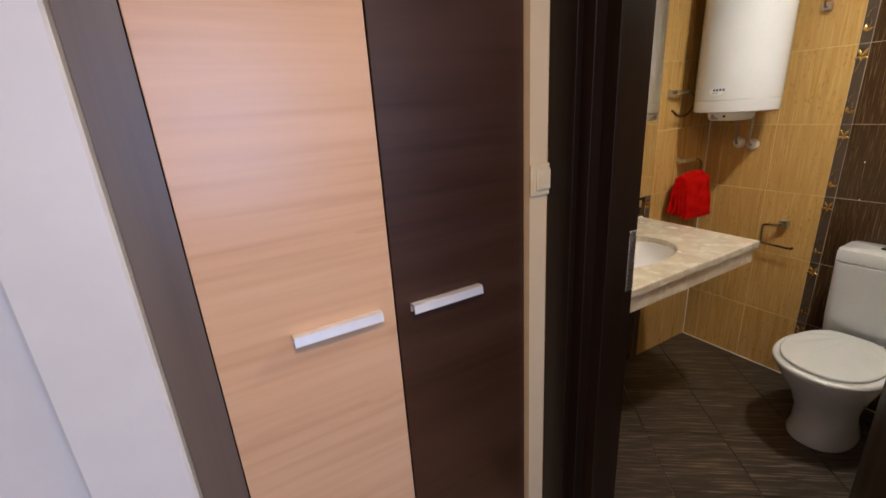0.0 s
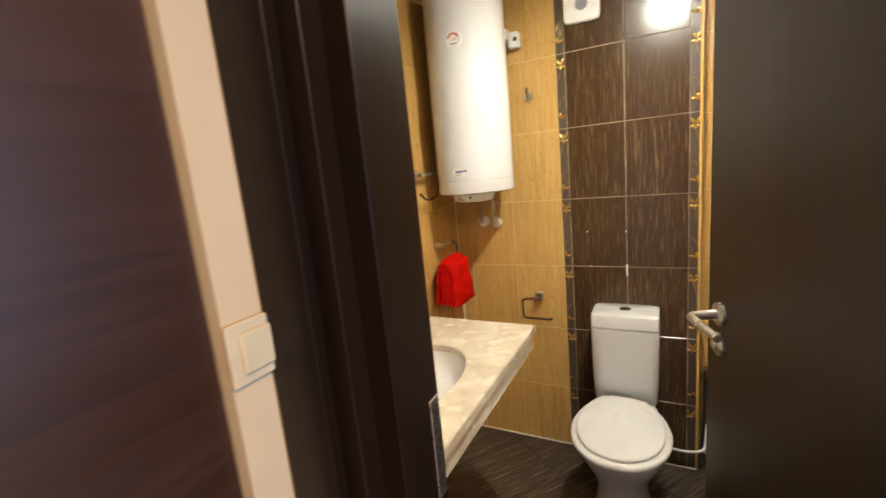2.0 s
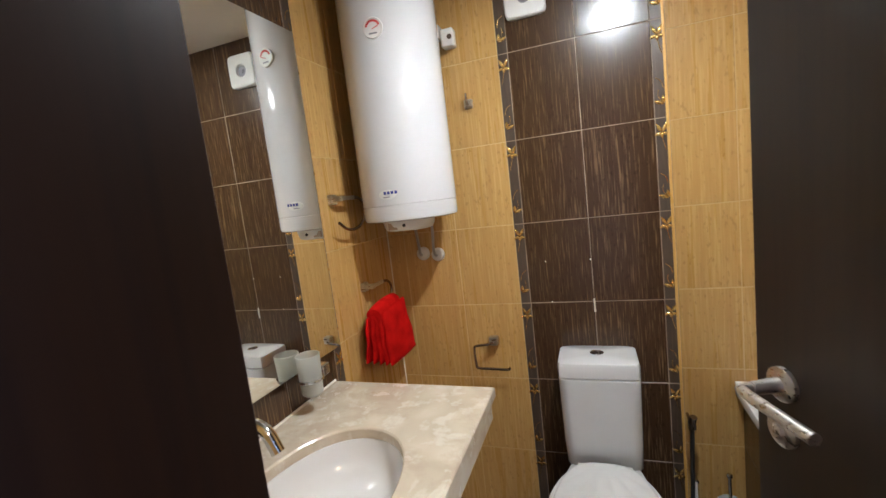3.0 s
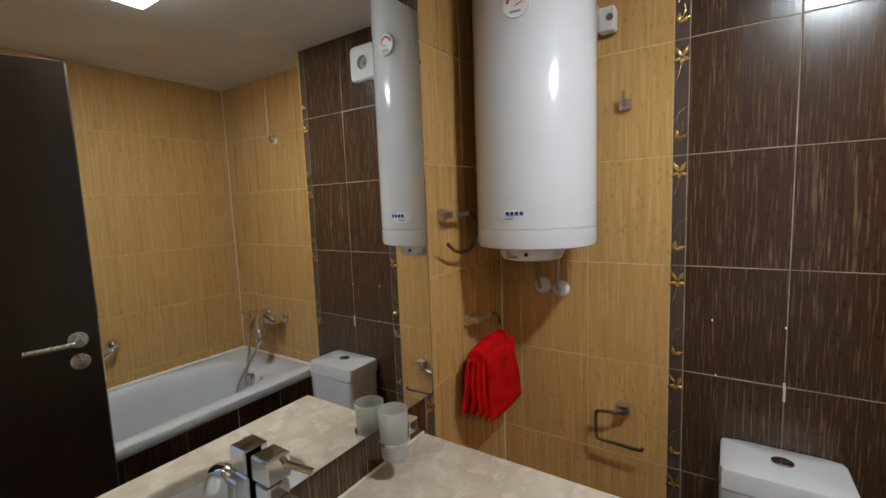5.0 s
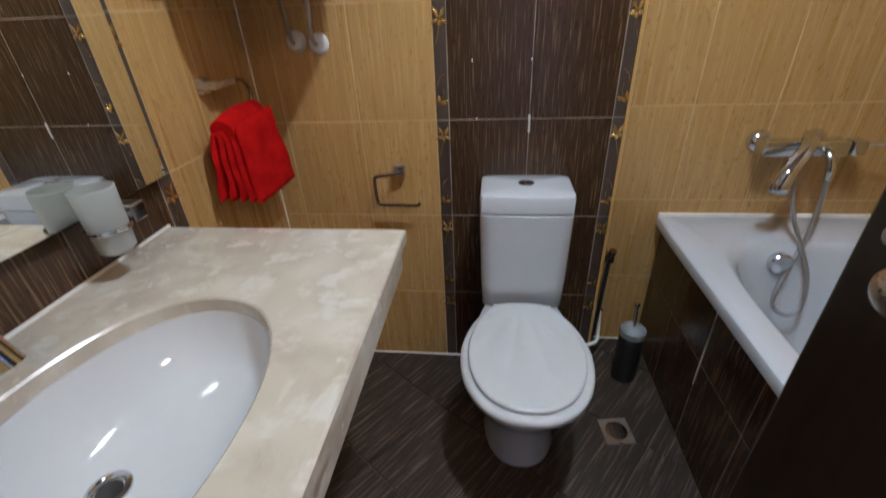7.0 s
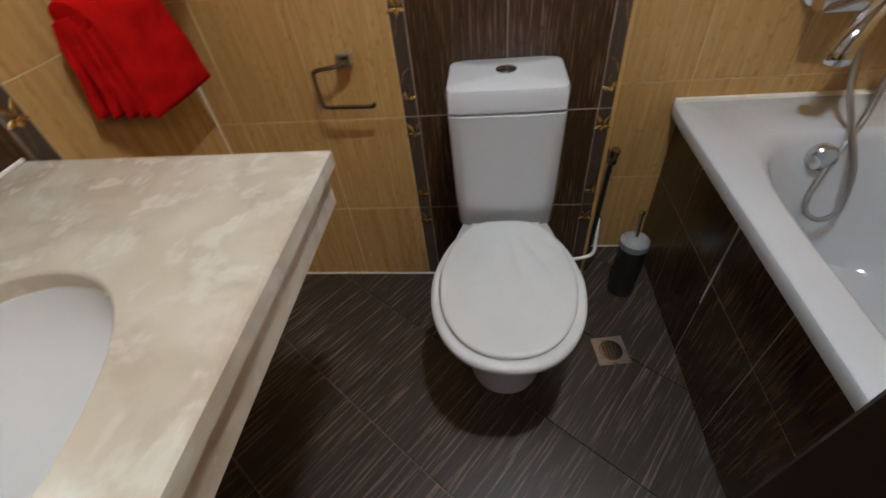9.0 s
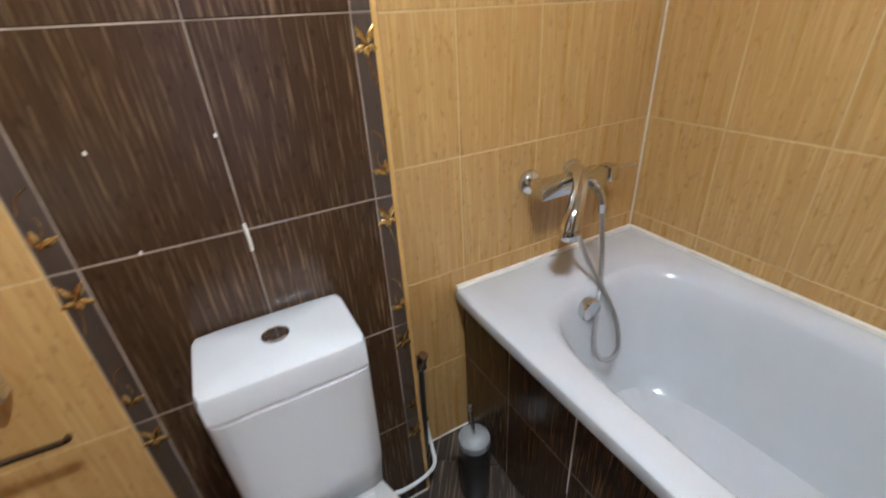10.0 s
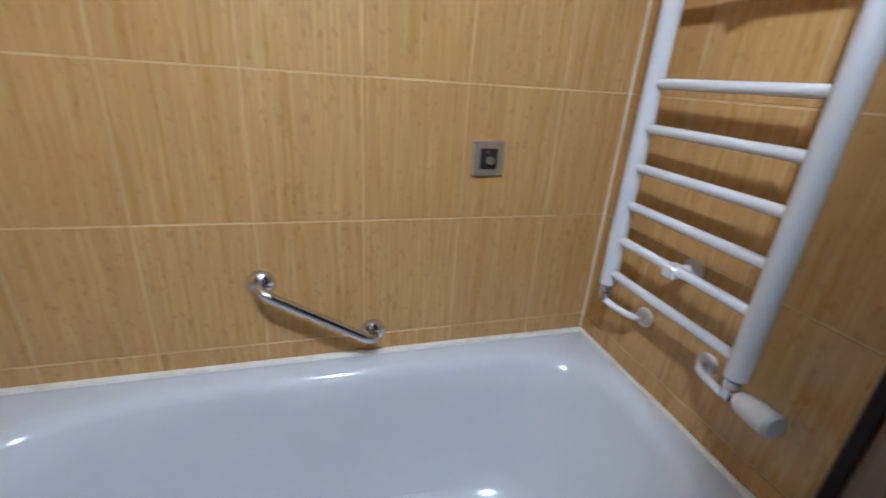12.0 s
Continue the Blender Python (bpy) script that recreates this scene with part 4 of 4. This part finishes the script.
def on_heater(bm, z, shift=0.0):
    """Bends a flat shape, drawn in the y-z plane, round the tank's front."""
    for v in bm.verts:
        a = FA + shift - v.co.y / HR
        r = HR + v.co.x
        v.co = Vector((HX + r * math.cos(a), HY + r * math.sin(a), z + v.co.z))
    return bm


def patch(bm, y0, y1, z0, z1, d0=0.0002, d1=0.0012, n=6):
    for k in range(n):
        a, b = y0 + (y1 - y0) * k / n, y0 + (y1 - y0) * (k + 1) / n
        box(bm, d0, d1, a, b, z0, z1)
    return bm


bm = B()
oval = [Vector((0, 0.034 * math.cos(2 * math.pi * i / 32), 0.017 * math.sin(2 * math.pi * i / 32))) for i in range(32)]
rings(bm, [[p * k + Vector((h, 0.006, 0)) for p in oval] for k, h in ((1.0, -0.002), (0.98, 0.0012), (0.90, 0.0016))])
badge = part("badge", on_heater(bm, HZ0 + 0.097, -0.30), white_plastic, heater, "small oval maker's badge")
for k in range(4):
    y = -0.032 + 0.0135 * k
    part("badge_bar", on_heater(patch(B(), y, y + 0.0095, 0.001, 0.011, 0.0016, 0.0024, 2), HZ0 + 0.097, -0.30), blue_print, badge)
part("badge_swoosh", on_heater(patch(B(), -0.004, 0.022, -0.010, -0.007, 0.0016, 0.0022), HZ0 + 0.097, -0.30), grey_print, badge)
bm = B()
disc = [Vector((0, 0.033 * math.cos(2 * math.pi * i / 32), 0.033 * math.sin(2 * math.pi * i / 32))) for i in range(32)]
rings(bm, [[p * k + Vector((h, 0, 0)) for p in disc] for k, h in ((1.04, -0.004), (1.03, 0.003), (0.97, 0.005), (0.90, 0.004))])
dial = part("thermometer", on_heater(bm, 2.054, -0.18), white_plastic, heater, "round temperature gauge")
bm = B()
for i in range(10):
    a0, a1 = radians(15 + 15 * i), radians(15 + 15 * (i + 1) - 2)
    q = [Vector((h, r * math.cos(a), r * math.sin(a))) for h in (0.0042, 0.0052) for a, r in ((a0, 0.019), (a1, 0.019), (a1, 0.026), (a0, 0.026))]
    rings(bm, [q[:4], q[4:]])
part("scale_arc", on_heater(bm, 2.054, -0.18), red_print, dial)
part("needle", on_heater(tube(B(), [(0.005, 0.002, -0.004), (0.005, -0.018, 0.004)], 0.0014, 6, curved=False), 2.054, -0.18), red_print, dial)
part("print_bar", on_heater(patch(B(), -0.014, 0.014, -0.020, -0.015, 0.0042, 0.0050), 2.054, -0.18), grey_print, dial)
part("pilot_lamp", lathe(B(), [(0.006, 0), (0.006, 0.003), (0.002, 0.004)], (HX - 0.116, HY - 0.015, HZ0 - 0.018), "-X", 14), black_plastic, cover)
part("switch_label", box(B(), HX - 0.1135, HX - 0.1085, HY + 0.015, HY + 0.05, HZ0 - 0.032, HZ0 - 0.008), bronze, cover)
part("bracket", box(B(), HX + HR - 0.03, XL - 0.0005, HY - 0.14, HY + 0.14, 2.10, 2.15, 0.003), white_plastic, heater)
for y, z in ((1.352, 1.240), (1.283, 1.232)):
    part("escutcheon", lathe(B(), [(0.030, -0.0005), (0.030, 0.006), (0.022, 0.018), (0.009, 0.022)], (XL, y, z), "-X", 26), white_plastic, heater)
    top = [(XL - 0.062, y - 0.004, z + 0.03), (XL - 0.066, y - 0.01, z + 0.10), (XL - 0.07, y - 0.012, HZ0 + 0.002)] if y < 1.3 else [(XL - 0.07, y - 0.01, z + 0.06), (HX + 0.08, y - 0.03, z + 0.14), (HX + 0.06, y - 0.03, HZ0 + 0.002)]
    part("pipe", tube(B(), [(XL - 0.008, y, z), (XL - 0.035, y, z + 0.002)] + top, 0.006, 12), hose_metal, heater)
jbox = thing("junction_box", (XL, 1.10, 2.10), "small white electrical connection box beside the water heater", "connection box")
part("case", box(B(), XL - 0.045, XL - 0.0005, 1.098, 1.150, 2.060, 2.130, 0.005), white_plastic, jbox)
part("gland", bar(B(), (XL - 0.046, 1.112, 2.095), (XL - 0.052, 1.112, 2.095), 0.010), dark_chrome, jbox)

# extractor fan
fan = thing("extractor_fan", (XL, 0.818, 2.185), "white square extractor fan with a round inlet", "fan")
bm = B()
outer = lambda x, w: [Vector((x, 0.818 + p.x, 2.185 + p.y)) for p in ellipse_loop(0, 0, w, w, 0, 9, 48)]
inner = lambda x, r: [Vector((x, 0.818 + p.x, 2.185 + p.y)) for p in ellipse_loop(0, 0, r, r, 0, 2, 48)]
rings(bm, [outer(XL - 0.0005, 0.076), outer(XL - 0.018, 0.076), outer(XL - 0.024, 0.071), inner(XL - 0.024, 0.030), inner(XL - 0.010, 0.027)], True, True)
part("cover", bm, white_plastic, fan)
part("grille", lathe(B(), [(0.026, 0.0), (0.026, 0.003), (0.010, 0.004), (0.009, 0.010), (0.002, 0.011)], (XL - 0.010, 0.818, 2.185), "-X", 28), grey_print, fan)

# ---- gilded leaves on the tile borders ----
leaf_cache = {}


def leaf_mesh(length, width):
    key = (length, width)
    if key not in leaf_cache:
        bm = B()
        loops = []
        for t, w in ((0.0, 0.08), (0.15, 0.55), (0.4, 1.0), (0.65, 0.85), (0.88, 0.4), (1.0, 0.06)):
            loops.append([Vector((length * t, width * w * math.cos(a), 0.55 * width * w * math.sin(a))) for a in [math.pi * k / 3 for k in range(6)]])
        rings(bm, loops)
        leaf_cache[key] = mesh_of("leaf", bm, gold, 70)
    return leaf_cache[key]


def ornament(parent, at, u, face, row_z, flip):
    """Two buds under a star of four leaves, with a thin curved stem, on one border tile. u: across the border; face: out of the wall."""
    u, face, up = Vector(u), Vector(face), Vector((0, 0, 1))

    def put(du, dz, angle, length, width):
        a = radians(angle if not flip else 180 - angle)
        d = (u * math.cos(a) + up * math.sin(a)).normalized()
        side = face.cross(d)
        m = Matrix((d, side, face)).transposed().to_4x4()
        m.translation = Vector(at) + u * (du if not flip else -du) + up * (row_z + dz) + face * 0.001
        ob = new("leaf", leaf_mesh(length, width))
        ob.parent = parent
        ob.matrix_basis = m
    for ang, ln in ((62, 0.036), (118, 0.038), (200, 0.026), (-20, 0.026), (-88, 0.020)):
        put(0.0, -0.052, ang, ln, 0.0064)
    for ang, ln in ((25, 0.034), (88, 0.031)):
        put(-0.010, 0.046, ang, ln, 0.0070)
    s = -1 if flip else 1
    P = lambda a, z: Vector(at) + u * (s * a) + up * (row_z + z) + face * 0.001
    bm = B()
    tube(bm, [P(0.0, -0.058), P(-0.004, -0.085), P(-0.012, -0.115)], 0.0012, 6, 5)
    tube(bm, [P(-0.012, 0.10), P(-0.004, 0.125), P(0.012, 0.138)], 0.0012, 6, 5)
    tube(bm, [P(-0.010, 0.044), P(0.006, 0.075), P(0.004, 0.096)], 0.0010, 6, 5)
    part("stem", bm, gold, parent)


# ---- tiles, one by one ----
tile_cache = {}


def tile_mesh(w, h, mat, thick=0.008):
    """A tile lying in local x (width) and z (height), its face towards -y, with an eased front edge."""
    key = (round(w, 4), round(h, 4), mat.name)
    if key not in tile_cache:
        bm = B()
        e = 0.0016
        sec = lambda y, i: [Vector((-w / 2 + i, y, -h / 2 + i)), Vector((w / 2 - i, y, -h / 2 + i)), Vector((w / 2 - i, y, h / 2 - i)), Vector((-w / 2 + i, y, h / 2 - i))]
        rings(bm, [sec(thick, 0), sec(e, 0), sec(0, e)])
        tile_cache[key] = mesh_of("tile", bm, mat, 30)
    return tile_cache[key]


rng = random.Random(7)


def put_tile(parent, mat, a0, a1, z0, z1, m):
    """m carries local x along the wall and local -y out of it; a and z are measured in m's own plane."""
    gap = GAP if mat is yellow_tile else 0.0022
    w, h = a1 - a0 - gap, z1 - z0 - gap
    if w < 0.006 or h < 0.006:
        return
    ob = new("tile", tile_mesh(w, h, mat))
    ob.parent = parent
    ob.matrix_basis = m @ Matrix.Translation(((a0 + a1) / 2, rng.uniform(-0.0004, 0.0004), (z0 + z1) / 2)) @ Matrix.Rotation(rng.uniform(-0.0012, 0.0012), 4, "Z")


def rows(z0, z1):
    edges = [z0] + [k * TH for k in range(1, 8) if z0 + 0.004 < k * TH < z1 - 0.004] + [z1]
    return list(zip(edges, edges[1:]))


def tiled(parent, mat, seams, m, z0=0.0, z1=CEIL):
    for a0, a1 in zip(seams, seams[1:]):
        for lo, hi in rows(z0, z1):
            put_tile(parent, mat, a0, a1, lo, hi, m)


def facing(origin, along):
    """A plane through origin: local x along the given direction, local -y to the right of it seen from above."""
    x = Vector(along)
    y = Vector((0, 0, 1)).cross(x)
    m = Matrix((x, y, Vector((0, 0, 1)))).transposed().to_4x4()
    m.translation = origin
    return m


# toilet wall: local x runs towards -y, faces -x
east = facing((XL, 0, 0), (0, -1, 0))
tiled(wall_east, yellow_tile, [-YM, -1.44, -1.19, -0.94], east)
tiled(wall_east_band, border_tile, [-0.94, -0.90], east)
tiled(wall_east_band, brown_tile, [-0.90, -0.65, -0.40], east)
tiled(wall_east_band, border_tile, [-0.40, -YC], east)
for k in range(1, 7):
    ornament(wall_east_band, (XL, 0.920, 0), (0, -1, 0), (-1, 0, 0), k * TH, False)
    ornament(wall_east_band, (XL, 0.380, 0), (0, -1, 0), (-1, 0, 0), k * TH, True)
tiled(wall_east_band, yellow_tile, [XL + 0.012, XR], facing((0, YC, 0), (1, 0, 0)))
bm = tube(B(), [(XL - 0.001, 0.651, 1.012), (XL - 0.002, 0.650, 0.985), (XL - 0.001, 0.650, 0.958)], 0.0032, 8)
part("grout_smear", bm, sealant, wall_east_band)
for y, z in ((0.826, 1.172), (0.813, 1.003), (0.653, 1.170)):
    part("chip", box(B(), XL - 0.0012, XL + 0.001, y - 0.002, y + 0.002, z - 0.003, z + 0.003, 0.0006), sealant, wall_east_band)
recess = facing((XR, 0, 0), (0, -1, 0))
tiled(wall_east_recess, yellow_tile, [-YC + 0.008, -0.110, 0.140, 0.390, -YB], recess)
# bath wall: local x runs towards -x, faces +y
south = facing((0, YB, 0), (-1, 0, 0))
tiled(wall_south, yellow_tile, [-XR] + [-XR + TW * k for k in range(1, 7)] + [-XW], south, 0.52)
# radiator wall: local x runs towards +y, faces +x
west = facing((XW, 0, 0), (0, 1, 0))
tiled(wall_west, yellow_tile, [YB, -0.395, -0.145, 0.098], west)
tiled(wall_west, yellow_tile, [0.098, 0.355, 0.605, 0.892], west, 2.14)
# mirror wall: local x runs towards +x, faces -y
north = facing((0, YM, 0), (1, 0, 0))
tiled(wall_north_side, yellow_tile, [1.924, 2.134, XL], north)
tiled(wall_north, border_tile, [1.880, 1.924], north)
tiled(wall_north, brown_tile, [XS, 0.880, 1.130, 1.380, 1.630, 1.880], north, 0.0, MZ0 - 0.003)
tiled(wall_north, brown_tile, [XS, 0.880, 1.130, 1.380, 1.630, 1.880], north, MZ1 + 0.003)
for k in range(3, 7):
    ornament(wall_north, (1.902, YM, 0), (1, 0, 0), (0, -1, 0), k * TH, False)
tiled(wall_jamb, yellow_tile, [0.900, 1.145, 1.395, YM], facing((XS, 0, 0), (0, 1, 0)))
# bath front: faces +y
front = facing((0, 0.120, 0), (-1, 0, 0))
tiled(panel, brown_tile, [-XR, -2.31, -2.06, -1.81, -1.56, -1.31, -1.06, -XW], front, 0.0, 0.563)
for ob in (o for o in bpy.data.objects if o.parent in (panel,)):
    ob.matrix_parent_inverse = Matrix.Identity(4)


for x, z0 in ((2.06, 0.25),):
    bm = tube(B(), [(x, 0.1215, z0), (x + 0.0006, 0.1218, 0.42), (x, 0.1215, 0.562)], 0.0014, 6)
    part("grout_line", bm, sealant, bath)


# floor tiles, laid on the skew and cut to the room
def clipped(poly, rect):
    for axis, limit, sign in ((0, rect[0], 1), (0, rect[1], -1), (1, rect[2], 1), (1, rect[3], -1)):
        out = []
        for p, q in zip(poly, poly[1:] + poly[:1]):
            ip, iq = sign * (p[axis] - limit) >= 0, sign * (q[axis] - limit) >= 0
            if ip:
                out.append(p)
            if ip != iq:
                t = (limit - p[axis]) / (q[axis] - p[axis])
                out.append(p.lerp(q, t))
        poly = out
        if len(poly) < 3:
            return []
    return poly


n_dir, t_dir = Vector((0.8, -0.6)), Vector((0.6, 0.8))
ROOM = (XW, XR, 0.1195, YM)
FT = 0.3333
for i in range(-2, 9):
    for j in range(-1, 9):
        a, b = 0.806 - 2 * FT + (i - 0) * FT - FT, j * FT + 0.05
        quad = [n_dir * (a + g) + t_dir * (b + h) for g, h in ((0.0015, 0.0015), (FT - 0.0015, 0.0015), (FT - 0.0015, FT - 0.0015), (0.0015, FT - 0.0015))]
        poly = clipped(quad, ROOM)
        if len(poly) < 3:
            continue
        centre = n_dir * (a + FT / 2) + t_dir * (b + FT / 2)
        local = [Vector(((p - centre).dot(n_dir), (p - centre).dot(t_dir))) for p in poly]
        area = 0.5 * abs(sum(p.x * q.y - q.x * p.y for p, q in zip(local, local[1:] + local[:1])))
        if area < 0.0004:
            continue
        mid = sum(local, Vector((0, 0))) / len(local)
        bm = B()
        rings(bm, [[Vector((p.x, p.y, -0.007)) for p in local], [Vector((p.x, p.y, -0.0015)) for p in local], [Vector((*(p + (mid - p).normalized() * 0.0015), 0.0)) for p in local]])
        ob = new("floor_tile", mesh_of("floor_tile", bm, floor_tile, 30))
        ob.parent = floor
        ob.matrix_basis = Matrix.Translation((centre.x, centre.y, rng.uniform(-0.0004, 0.0004))) @ Matrix.Rotation(math.atan2(n_dir.y, n_dir.x), 4, "Z")
